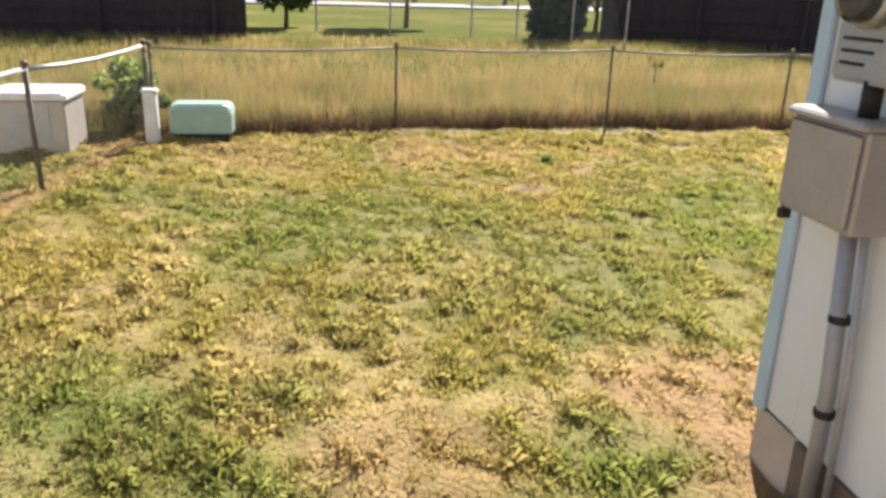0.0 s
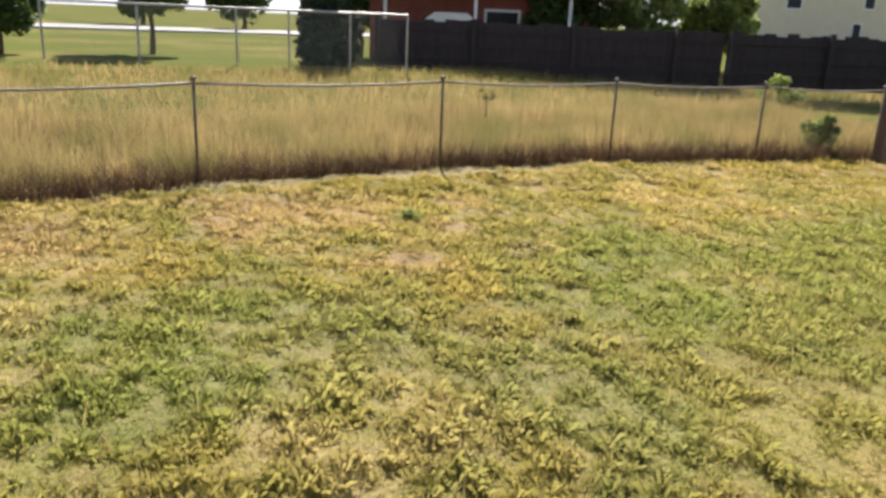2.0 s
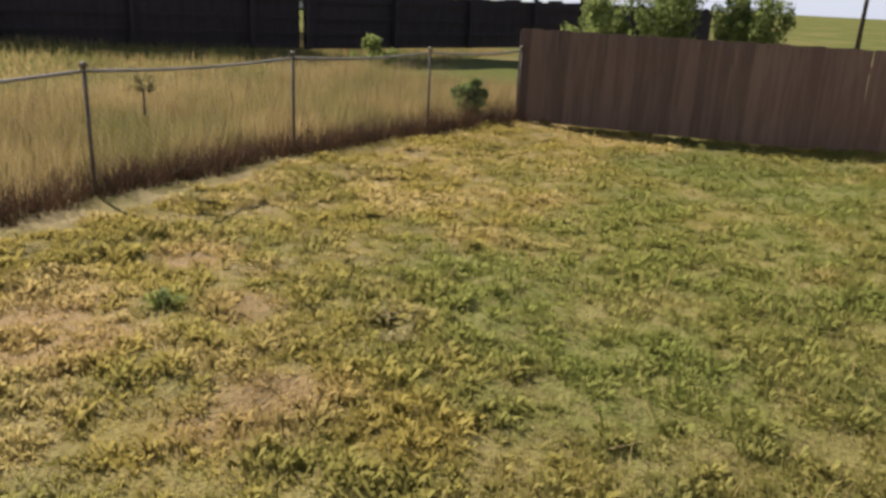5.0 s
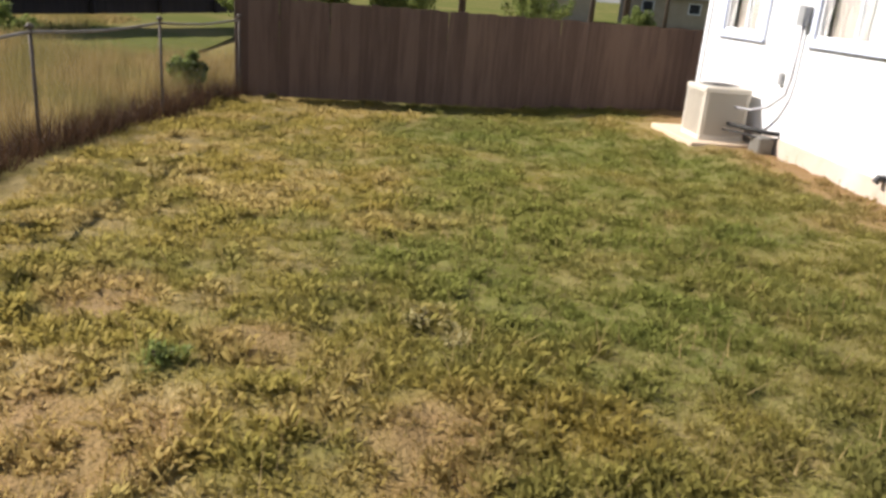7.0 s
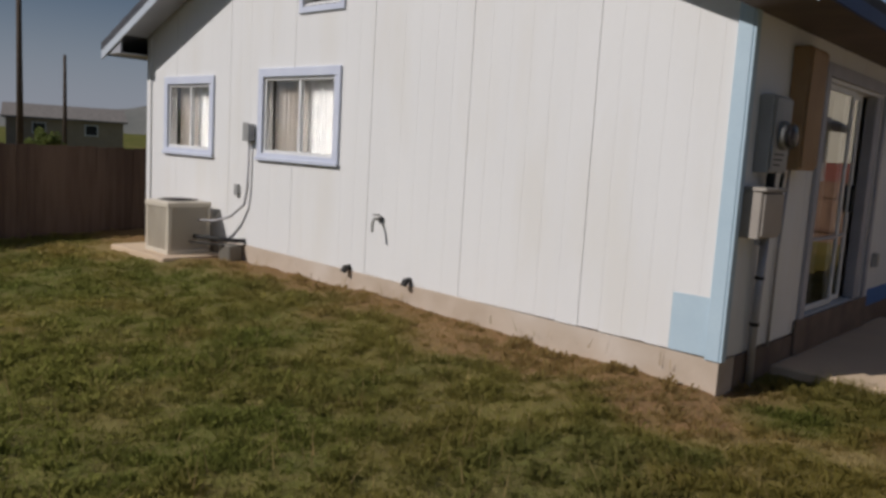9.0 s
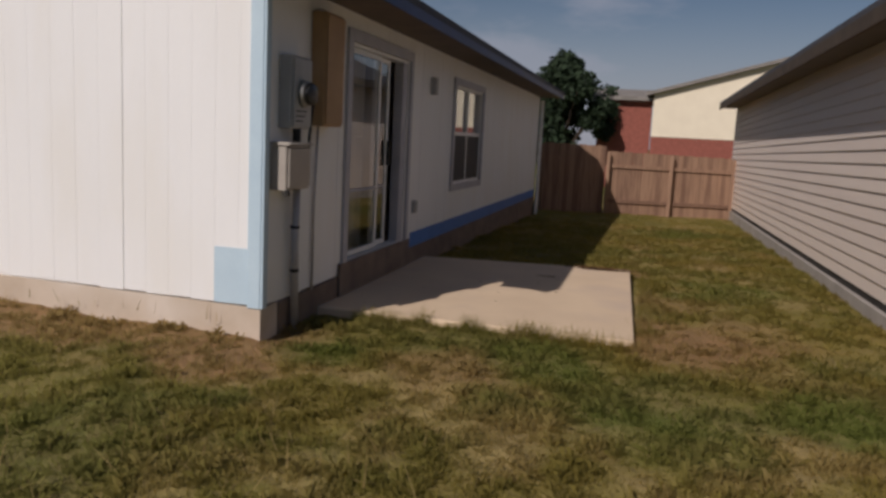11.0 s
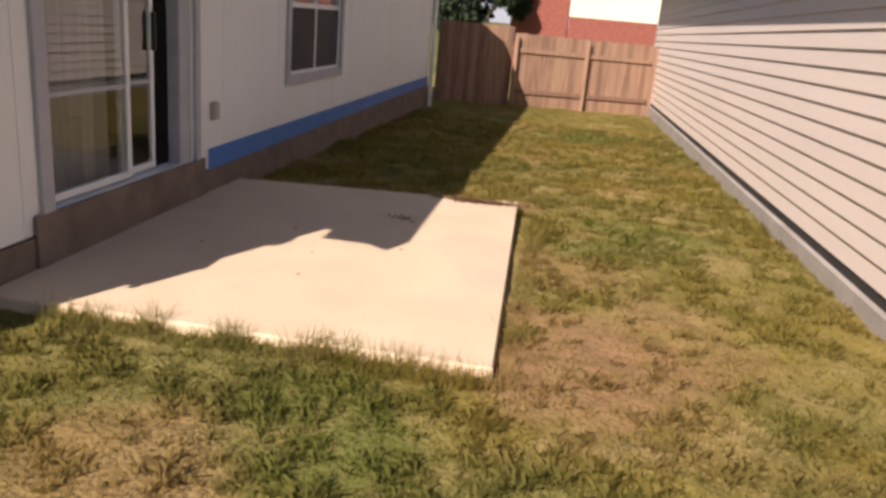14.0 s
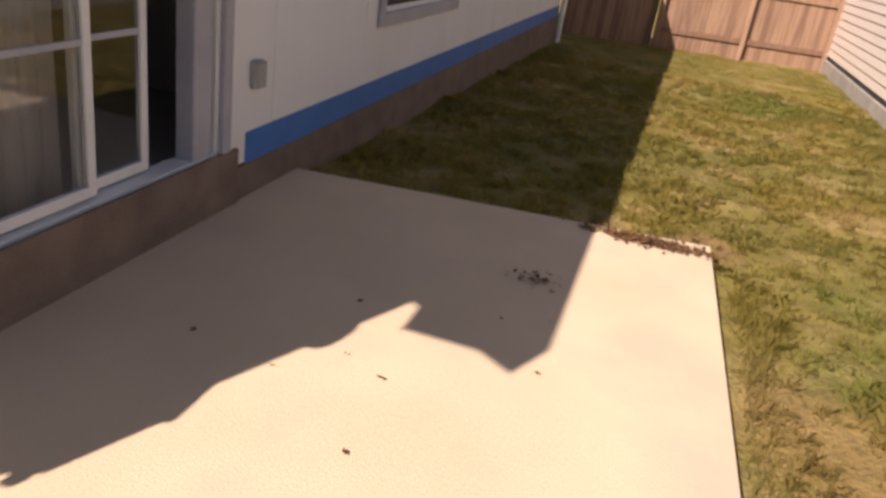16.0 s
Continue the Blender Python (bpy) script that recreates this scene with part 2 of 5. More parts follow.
M = {
    "lawn": lawn_material("lawn_soil", False),
    "blades": lawn_material("grass_blades", True),
    "white": material("white_siding_paint", (0.80, 0.80, 0.79), (0.77, 0.77, 0.76), 1.2, 0.6, fine=40, bump=0.12, third=(0.76, 0.75, 0.72), third_scale=1.0, stretch=(2, 2, 0.5)),
    "trimblue": material("pale_blue_trim_paint", (0.50, 0.63, 0.71), (0.44, 0.57, 0.66), 3, 0.5, bump=0.1),
    "bandblue": material("blue_band_paint", (0.07, 0.2, 0.52), (0.05, 0.16, 0.44), 3, 0.5, bump=0.1),
    "wintrim": material("pale_lilac_window_trim", (0.66, 0.70, 0.80), (0.58, 0.62, 0.74), 4, 0.5, bump=0.08),
    "greytrim": material("grey_door_trim_paint", (0.45, 0.45, 0.48), (0.36, 0.36, 0.4), 4, 0.55, bump=0.1),
    "whitevinyl": material("white_vinyl", (0.80, 0.80, 0.79), (0.72, 0.72, 0.71), 5, 0.4, bump=0.03),
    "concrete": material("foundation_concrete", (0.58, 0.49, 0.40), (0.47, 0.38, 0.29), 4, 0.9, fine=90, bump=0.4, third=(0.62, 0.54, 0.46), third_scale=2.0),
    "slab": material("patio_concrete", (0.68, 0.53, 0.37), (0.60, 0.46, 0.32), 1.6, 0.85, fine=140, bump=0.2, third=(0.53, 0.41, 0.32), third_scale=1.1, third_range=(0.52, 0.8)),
    # foundation concrete with the shaded side's darkness put into the colour
    "shadeconc": material("shade_darkened_concrete", (0.24, 0.18, 0.14), (0.15, 0.11, 0.09), 4, 0.9, fine=90, bump=0.4),
    "shingle": material("dark_roof_shingle", (0.06, 0.065, 0.08), (0.10, 0.10, 0.11), 8, 0.9, fine=120, bump=0.5),
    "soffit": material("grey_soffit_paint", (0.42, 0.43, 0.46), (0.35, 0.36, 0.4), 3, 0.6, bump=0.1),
    # brown soffit with the shade under an eave put into its colour
    "shadesoffit": material("shade_darkened_soffit", (0.16, 0.12, 0.10), (0.11, 0.085, 0.075), 3, 0.7, bump=0.1),
    "darkblue": material("dark_blue_fascia_paint", (0.035, 0.055, 0.16), (0.03, 0.045, 0.12), 3, 0.5, bump=0.1),
    "fascia": material("pale_fascia_paint", (0.55, 0.6, 0.66), (0.47, 0.52, 0.58), 3, 0.55, bump=0.1),
    "glass": glass_material(),
    "curtain": material("beige_curtain", (0.50, 0.45, 0.40), (0.38, 0.34, 0.30), 8, 0.9, fine=200, bump=0.2, stretch=(1, 1, 0.05)),
    "paleblind": material("pale_curtain", (0.72, 0.70, 0.67), (0.62, 0.6, 0.58), 8, 0.9, fine=200, bump=0.15, stretch=(1, 1, 0.05)),
    "screen": material("dark_insect_screen", (0.02, 0.02, 0.024), (0.03, 0.03, 0.034), 30, 0.6, fine=400, bump=0.3),
    "inner": material("interior_plaster", (0.5, 0.47, 0.42), (0.44, 0.41, 0.37), 3, 0.9),
    "fencewood": material("brown_fence_wood", (0.18, 0.118, 0.085), (0.11, 0.07, 0.052), 3, 0.85, fine=50, bump=0.5, stretch=(6, 6, 0.5), per_object=0.5),
    "redwood": material("reddish_fence_wood", (0.33, 0.205, 0.135), (0.19, 0.11, 0.075), 3, 0.85, fine=50, bump=0.5, stretch=(6, 6, 0.5), per_object=0.45),
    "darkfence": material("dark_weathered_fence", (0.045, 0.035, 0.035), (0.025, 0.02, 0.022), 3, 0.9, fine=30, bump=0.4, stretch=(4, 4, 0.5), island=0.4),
    "galv": material("galvanised_steel", (0.42, 0.42, 0.40), (0.26, 0.25, 0.23), 12, 0.5, metal=0.6, bump=0.1),
    "rail": material("weathered_galvanised_rail", (0.46, 0.45, 0.43), (0.30, 0.27, 0.24), 6, 0.55, metal=0.4, bump=0.1),
    "oldrail": material("dull_rusty_rail", (0.30, 0.27, 0.23), (0.2, 0.17, 0.13), 6, 0.7, metal=0.2, bump=0.1),
    "lap": material("beige_vinyl_siding", (0.76, 0.66, 0.58), (0.70, 0.60, 0.53), 1.2, 0.5, fine=70, bump=0.08, per_object=0.15, stretch=(1, 0.25, 2)),
    "cornertrim": material("cream_corner_trim", (0.82, 0.76, 0.66), (0.75, 0.69, 0.6), 3, 0.5, bump=0.05),
    "rawconc": material("grey_block_concrete", (0.42, 0.38, 0.34), (0.31, 0.28, 0.25), 3, 0.9, fine=70, bump=0.5),
    "blackgap": material("near_black_filler", (0.03, 0.028, 0.027), (0.05, 0.045, 0.04), 6, 0.8),
    "metergrey": material("grey_enamel_steel", (0.40, 0.40, 0.39), (0.33, 0.33, 0.32), 5, 0.45, metal=0.2, bump=0.05),
    "boxbeige": material("beige_enamel_steel", (0.43, 0.39, 0.34), (0.37, 0.33, 0.29), 5, 0.4, metal=0.1, bump=0.05),
    "tan": material("tan_weathered_panel", (0.42, 0.27, 0.14), (0.34, 0.21, 0.11), 4, 0.6, bump=0.1),
    "conduit": material("grey_conduit", (0.45, 0.44, 0.45), (0.36, 0.35, 0.36), 8, 0.5, metal=0.3, bump=0.05),
    "post": material("rusty_dark_fence_post", (0.16, 0.13, 0.10), (0.09, 0.07, 0.055), 8, 0.7, metal=0.2, bump=0.2),
    "black": material("black_rubber", (0.02, 0.02, 0.02), (0.035, 0.033, 0.03), 10, 0.6),
    "ac": material("grey_beige_ac_paint", (0.66, 0.60, 0.49), (0.58, 0.52, 0.43), 6, 0.5, metal=0.0, bump=0.05),
    "acdark": material("dusty_coil_metal", (0.26, 0.24, 0.2), (0.17, 0.16, 0.14), 40, 0.6, metal=0.5),
    "pedgreen": material("pale_green_utility_enamel", (0.34, 0.46, 0.37), (0.28, 0.39, 0.31), 5, 0.45, bump=0.05),
    "pvc": material("chalky_white_post", (0.72, 0.70, 0.66), (0.6, 0.57, 0.52), 6, 0.6, bump=0.1),
    "straw": material("dry_tall_grass", (0.48, 0.36, 0.15), (0.25, 0.18, 0.07), 2, 0.8, fine=10, bump=0, third=(0.24, 0.21, 0.07), third_scale=0.9, third_range=(0.46, 0.62), island=0.8, through_light=0.45),
    # dead grass, its brown darkened for the shade low in the tall grass
    "thatch": material("shaded_dead_thatch", (0.15, 0.085, 0.045), (0.085, 0.048, 0.028), 2, 0.9, fine=10, bump=0, island=0.5, through_light=0.2),
    "field": material("dry_field_ground", (0.22, 0.185, 0.075), (0.14, 0.125, 0.045), 0.8, 0.95, fine=9, bump=0.4, third=(0.115, 0.125, 0.038), third_scale=0.15, third_range=(0.38, 0.52), spec=0.0),
    "leaf": material("tree_leaves", (0.08, 0.12, 0.03), (0.045, 0.075, 0.02), 2, 0.7, fine=8, bump=0, island=0.6, through_light=0.3),
    "leafbright": material("sunlit_shrub_leaves", (0.3, 0.34, 0.1), (0.13, 0.17, 0.045), 2, 0.7, fine=8, bump=0, island=0.6, through_light=0.55),
    "paleleaf": material("pale_yellowed_leaves", (0.52, 0.44, 0.2), (0.36, 0.31, 0.12), 2, 0.7, fine=8, bump=0, island=0.5, through_light=0.4),
    "leafdark": material("dark_cypress_leaves", (0.025, 0.045, 0.02), (0.014, 0.026, 0.012), 2, 0.8, fine=8, bump=0, island=0.6),
    "bark": material("rough_bark", (0.12, 0.09, 0.065), (0.07, 0.05, 0.04), 6, 0.95, fine=30, bump=0.7, stretch=(2, 2, 0.5)),
    "brick": material("red_brick_wall", (0.30, 0.10, 0.075), (0.22, 0.075, 0.055), 6, 0.9, fine=40, bump=0.3),
    "cream": material("cream_stucco", (0.72, 0.63, 0.46), (0.66, 0.57, 0.41), 2, 0.8, fine=60, bump=0.15),
    "creamlit": material("cream_lap_gable", (0.78, 0.70, 0.55), (0.72, 0.64, 0.5), 2, 0.7, fine=60, bump=0.1),
    "tanwall": material("tan_far_wall", (0.38, 0.31, 0.23), (0.32, 0.26, 0.19), 2, 0.85, fine=60, bump=0.1),
    "greyroof": material("grey_far_shingle", (0.25, 0.23, 0.21), (0.18, 0.165, 0.15), 3, 0.9, fine=50, bump=0.3),
    "pole": material("creosoted_pole_wood", (0.10, 0.075, 0.055), (0.065, 0.05, 0.04), 4, 0.9, bump=0.3),
    "hill": material("hazy_blue_hill", (0.2, 0.2, 0.18), (0.15, 0.155, 0.14), 0.01, 1.0, fine=0.08, bump=0),
    "brownroof": material("red_brown_shingle", (0.17, 0.09, 0.065), (0.11, 0.06, 0.045), 5, 0.9, fine=60, bump=0.4),
    "road": material("pale_worn_road", (0.34, 0.32, 0.3), (0.27, 0.26, 0.24), 0.5, 0.9, fine=40, bump=0.2),
    "shedroof": material("sun_bleached_shed_metal", (0.66, 0.58, 0.45), (0.55, 0.48, 0.38), 3, 0.6, bump=0.1),
    "leafdry": material("fallen_brown_leaves", (0.16, 0.08, 0.03), (0.09, 0.045, 0.02), 5, 0.9, bump=0, island=0.5),
}


# ---- mesh helpers ----
def frame_of(u, out, at=(0, 0, 0)):
    """A matrix that lays local (along, out, up) into the world."""
    m = Matrix.Identity(4)
    for i in range(3):
        m[i][0], m[i][1], m[i][2], m[i][3] = u[i], out[i], (0, 0, 1)[i], at[i]
    return m


def hexa(bm, pts, m=None):
    """A solid from eight corners: four below, four above, both counted round the same way."""
    v = [bm.verts.new(m @ Vector(p) if m else p) for p in pts]
    for f in ((0, 3, 2, 1), (4, 5, 6, 7), (0, 1, 5, 4), (1, 2, 6, 5), (2, 3, 7, 6), (3, 0, 4, 7)):
        bm.faces.new([v[i] for i in f])
    return bm


def slab_box(bm, x0, x1, y0, y1, z0, z1, m=None, c=0.0):
    """A box, with its upright edges and upper rim chamfered by c."""
    if c <= 0:
        return hexa(bm, [(x0, y0, z0), (x1, y0, z0), (x1, y1, z0), (x0, y1, z0), (x0, y0, z1), (x1, y0, z1), (x1, y1, z1), (x0, y1, z1)], m)
    if x0 > x1:
        x0, x1 = x1, x0
    if y0 > y1:
        y0, y1 = y1, y0

    def ring(z, k, inset):
        a0, a1, b0, b1 = x0 + inset, x1 - inset, y0 + inset, y1 - inset
        pts = ((a0 + k, b0), (a1 - k, b0), (a1, b0 + k), (a1, b1 - k), (a1 - k, b1), (a0 + k, b1), (a0, b1 - k), (a0, b0 + k))
        return [bm.verts.new(m @ Vector((p[0], p[1], z)) if m else (p[0], p[1], z)) for p in pts]
    rings = [ring(z0, c, 0), ring(z1 - c, c, 0), ring(z1, c, c)]
    bm.faces.new(list(reversed(rings[0])))
    bm.faces.new(rings[2])
    for lo, hi in zip(rings, rings[1:]):
        for i in range(8):
            j = (i + 1) % 8
            bm.faces.new((lo[i], lo[j], hi[j], hi[i]))
    return bm


def tube(bm, path, radius, sides=8, m=None, caps=True):
    """A round bar along a path; radius may be one number or one for each point."""
    path = [m @ Vector(p) if m else Vector(p) for p in path]
    radii = radius if isinstance(radius, (list, tuple)) else [radius] * len(path)
    rings = []
    side = None
    for i, p in enumerate(path):
        d = (path[min(i + 1, len(path) - 1)] - path[max(i - 1, 0)]).normalized()
        if side is None:
            side = d.cross(Vector((0, 0, 1)) if abs(d.z) < 0.9 else Vector((1, 0, 0))).normalized()
        side = (side - d * side.dot(d)).normalized()
        up = d.cross(side)
        rings.append([bm.verts.new(p + radii[i] * (math.cos(k * math.tau / sides) * side + math.sin(k * math.tau / sides) * up)) for k in range(sides)])
    for lo, hi in zip(rings, rings[1:]):
        for i in range(sides):
            j = (i + 1) % sides
            bm.faces.new((lo[i], lo[j], hi[j], hi[i]))
    if caps:
        bm.faces.new(list(reversed(rings[0])))
        bm.faces.new(rings[-1])
    return bm


def lathe(bm, profile, sides=20, m=None):
    """A turned solid: profile of (radius, height) about local z."""
    rings = [[bm.verts.new((m or Matrix.Identity(4)) @ Vector((r * math.cos(k * math.tau / sides), r * math.sin(k * math.tau / sides), z))) for k in range(sides)] for r, z in profile]
    for lo, hi in zip(rings, rings[1:]):
        for i in range(sides):
            j = (i + 1) % sides
            bm.faces.new((lo[i], lo[j], hi[j], hi[i]))
    bm.faces.new(list(reversed(rings[0])))
    bm.faces.new(rings[-1])
    return bm


def part(name, bm, mat, parent=None, label="", smooth=False):
    """Links a bmesh as one mesh object, under a thing or under a part."""
    if name in ("wall", "panel", "window", "window_frame", "door_leaf", "patio_door"):
        bmesh.ops.remove_doubles(bm, verts=bm.verts, dist=0.0002)
    bmesh.ops.recalc_face_normals(bm, faces=bm.faces)
    me = bpy.data.meshes.new(name)
    bm.to_mesh(me)
    bm.free()
    if smooth:
        me.polygons.foreach_set("use_smooth", [True] * len(me.polygons))
    me.materials.append(M[mat])
    ob = new(name, me)
    if parent:
        ob.parent = parent
    if label:
        tagged(ob, label)
    return ob


def split_parts(name, bm, mat, parent):
    """Links every connected piece of a bmesh as a part of its own."""
    bmesh.ops.remove_doubles(bm, verts=bm.verts, dist=0.0002)
    left = set(bm.verts)
    while left:
        stack = [left.pop()]
        piece = set(stack)
        while stack:
            for e in stack.pop().link_edges:
                for v in e.verts:
                    if v not in piece:
                        piece.add(v)
                        left.discard(v)
                        stack.append(v)
        one = BM()
        copies = {v: one.verts.new(v.co) for v in piece}
        for f in bm.faces:
            if f.verts[0] in piece:
                one.faces.new([copies[v] for v in f.verts])
        part(name, one, mat, parent)
    bm.free()


def shared(name, me, parent, m):
    """One more piece on a mesh that alike pieces share."""
    ob = new(name, me)
    ob.parent = parent
    ob.matrix_basis = m
    return ob


def thing(name, at, label, category, group="", kind=""):
    ob = new(name)
    ob.location = at
    ob.empty_display_size = 0.1
    return tagged(ob, label, category, group, kind)


def settle(ob):
    """Parts were built in world places: keep them there under their thing."""
    off = Matrix.Translation(ob.location).inverted()
    for c in ob.children:
        c.matrix_parent_inverse = off
    return ob


def cloud(name, verts, faces, mat, parent=None):
    """Many small faces as one mesh; verts (n,3), faces (m,3 or 4)."""
    me = bpy.data.meshes.new(name)
    k = faces.shape[1]
    me.vertices.add(len(verts))
    me.vertices.foreach_set("co", verts.astype(np.float32).ravel())
    me.loops.add(faces.size)
    me.loops.foreach_set("vertex_index", faces.astype(np.int32).ravel())
    me.polygons.add(len(faces))
    me.polygons.foreach_set("loop_start", np.arange(0, faces.size, k, dtype=np.int32))
    me.polygons.foreach_set("loop_total", np.full(len(faces), k, dtype=np.int32))
    me.update(calc_edges=True)
    me.materials.append(M[mat])
    ob = new(name, me)
    if parent:
        ob.parent = parent
    return ob


BM = bmesh.new


# ---- ground ----
def ground_z(x, y):
    """Height of the lawn: level behind the house, falling gently along the side yard."""
    fall = -0.02 * max(0.0, -y - 3.0) if x < 6 else 0.0
    return max(fall, -0.32)


FENCE = [(-3.5, 6.75), (-0.72, 7.25), (2.1, 7.42), (4.5, 7.22), (6.65, 6.72), (8.36, 6.14)]


def fence_y(x):
    return np.interp(x, [p[0] for p in FENCE], [p[1] for p in FENCE])


LATTICE = np.random.default_rng(7).random((256, 256))


def patch_noise(x, y, scale, octaves=3, shift=0.0):
    """Smooth noise from 0 to 1 over arrays of places, scale in cells to the metre."""
    total, weight = 0.0, 0.0
    for k in range(octaves):
        f, w = scale * 2 ** k, 0.5 ** k
        u, v = x * f + 31.7 * k + shift, y * f + 11.3 * k + shift * 1.7
        iu, iv = np.floor(u).astype(int), np.floor(v).astype(int)
        fu, fv = u - iu, v - iv
        fu, fv = fu * fu * (3 - 2 * fu), fv * fv * (3 - 2 * fv)
        p = LATTICE[iu % 256, iv % 256] * (1 - fu) + LATTICE[(iu + 1) % 256, iv % 256] * fu
        q = LATTICE[iu % 256, (iv + 1) % 256] * (1 - fu) + LATTICE[(iu + 1) % 256, (iv + 1) % 256] * fu
        total, weight = total + w * (p * (1 - fv) + q * fv), weight + w
    return total / weight


def smooth(v, lo, hi):
    t = np.clip((v - lo) / (hi - lo), 0, 1)
    return t * t * (3 - 2 * t)


def spots(x, y, places):
    """Ragged round patches: (x, y, radius, strength)."""
    wob = patch_noise(x, y, 2.2, 4, 5.0) - 0.5
    out = np.zeros(len(x))
    for px, py, r, k in places:
        d = np.hypot(x - px, y - py) / r + wob * 1.3
        out = np.maximum(out, k * (1 - smooth(d, 0.45, 1.15)))
    return out


BARE = [(0.1, 0.48, 0.55, 0.95), (-1.3, 0.12, 0.45, 0.55), (-3.05, -1.4, 0.75, 0.95), (-2.7, -1.75, 0.35, 0.9), (-2.9, -2.6, 0.5, 0.5), (-4.5, 0.05, 0.5, 0.9), (-0.5, 5.9, 0.8, 0.8),
        (0.3, 5.65, 0.45, 0.6), (-2.4, 5.75, 0.6, 0.75), (0.1, 4.15, 0.4, 0.65), (0.12, 5.4, 0.5, 0.6), (0.9, 4.95, 0.35, 0.6), (1.5, 5.8, 0.4, 0.6), (-2.45, -4.6, 0.25, 0.8), (-3.4, -2.1, 0.4, 0.5)]
DRY = [(0.6, 5.2, 1.7, 0.75), (3.1, 5.8, 1.5, 0.7), (-0.6, 0.75, 0.7, 0.7), (-1.2, 0.6, 0.9, 0.8), (0.25, 3.55, 0.4, 0.7), (-3.3, -6.3, 0.8, 0.8), (-3.2, -9.0, 0.9, 0.6), (-3.0, -1.0, 1.1, 0.7),
       (-2.9, 1.9, 0.8, 0.6), (-1.1, 0.95, 0.5, 0.7), (-0.9, 1.2, 0.6, 0.7), (1.2, 4.1, 0.3, 0.7), (5.2, 5.0, 1.0, 0.6), (-2.6, 5.0, 0.8, 0.6), (-1.0, 2.0, 0.6, 0.4)]
LUSH = [(-1.95, 3.1, 1.2, 0.8), (3.1, 3.1, 2.0, 0.9), (1.7, 3.2, 1.2, 0.8), (-4.0, 0.2, 0.6, 1.0), (-2.8, 0.85, 0.5, 0.9), (-2.05, -0.3, 0.5, 0.9), (-3.1, -10.6, 1.0, 0.9), (-0.5, 0.1, 0.35, 0.9),
        (-3.5, -4.2, 0.6, 0.7), (0.7, 5.3, 0.22, 0.9), (5.5, 2.6, 1.8, 0.7), (-3.2, -3.4, 0.45, 0.8)]


def lawn_cover(x, y):
    """How bare, how dry and how lush the lawn is at each place."""
    bare = spots(x, y, BARE)
    wall = y - 1.0 * (patch_noise(x, y, 1.6, 4, 2.0) - 0.25)
    bare = np.maximum(bare, 0.9 * (1 - smooth(wall, 0.05, 0.8)) * smooth(x, -0.5, 0.0) * (y > -0.5))
    edge = np.abs(np.interp(y, [1.9, 4.28, 6.7], [-4.4, -3.96, -3.55]) - x + 0.3 * (patch_noise(x, y, 2.0, 3) - 0.7))
    bare = np.maximum(bare, 0.8 * (1 - smooth(edge, 0.1, 0.3)) * (y > 1.5))
    lush = spots(x, y, LUSH)
    dry = 0.85 * smooth(patch_noise(x, y, 0.55, 4, 9.0), 0.47, 0.68)
    dry = np.maximum(dry, spots(x, y, DRY))
    dry = np.clip(dry + 0.45 * smooth(-y, -0.5, 2.5), 0, 1)
    along = fence_y(x) - y + 0.8 * (patch_noise(x, y, 0.9, 3, 4.0) - 0.5)
    dry = np.maximum(dry, 0.75 * (1 - smooth(along, 0.5, 1.9)) * (y > 3))
    return bare * (1 - 0.6 * lush), dry * (1 - 0.75 * lush), lush


def lawn_colour(x, y, lift, jitter=None):
    bare, dry, lush = lawn_cover(x, y)
    green, bright, yellow, straw, earth = (np.array(q) for q in ((0.18, 0.18, 0.052), (0.165, 0.19, 0.046), (0.27, 0.215, 0.055), (0.44, 0.33, 0.15), (0.36, 0.21, 0.105)))
    fleck = smooth(patch_noise(x, y, 3.0, 4, 15.0), 0.48, 0.68) if jitter is None else np.clip(smooth(patch_noise(x, y, 3.0, 4, 15.0), 0.45, 0.7) * 0.7 + jitter * 0.35, 0, 1)
    tone = smooth(patch_noise(x, y, 1.3, 4, 21.0), 0.35, 0.65)

    def over(c, other, k):
        return c * (1 - k[:, None]) + other * k[:, None]
    c = over(np.tile(green, (len(x), 1)), bright, lush)
    c = over(c, yellow, np.clip(dry * 0.9 + 0.35 * tone * (1 - lush), 0, 1))
    c = over(c, straw, dry * fleck * 0.75 + 0.12 * fleck)
    c = over(c, earth if jitter is None else 0.5 * earth + 0.4 * straw, bare if jitter is None else bare * 0.7)
    return c * lift


def paint_turf(ob, x, y, lift, jitter=None):
    """Stores the turf's own colour at each vertex."""
    col = np.ones((len(x), 4))
    col[:, :3] = lawn_colour(x, y, lift, jitter)
    att = ob.data.attributes.new("turf", "FLOAT_COLOR", "POINT")
    att.data.foreach_set("color", col.astype(np.float32).ravel())
    return ob


def clumps(x, y):
    """Tussocks of the turf, 0 in the gaps and 1 on their crowns."""
    return smooth(patch_noise(x, y, 6.5, 2, 3.0) * 0.75 + patch_noise(x, y, 1.7, 2, 8.0) * 0.25, 0.3, 0.66)


def lawn_z(x, y):
    out = max(0.0, -6.5 - x, x - 10.5, -18.5 - y)
    if out > 0:
        return ground_z(x, y) - 0.02 - min(0.5, out * 0.012)
    bank = 0.12 * min(1.0, max(0.0, x / 3.5)) * min(1.0, max(0.0, (2.6 - y) / 2.2)) if y > -0.4 else 0.0
    return ground_z(x, y) + bank + 0.035 * noise.noise((x * 1.1, y * 1.1, 0)) + 0.026 * noise.noise((x * 3.6, y * 3.6, 3)) + 0.016 * noise.noise((x * 8, y * 8, 5)) - 0.03


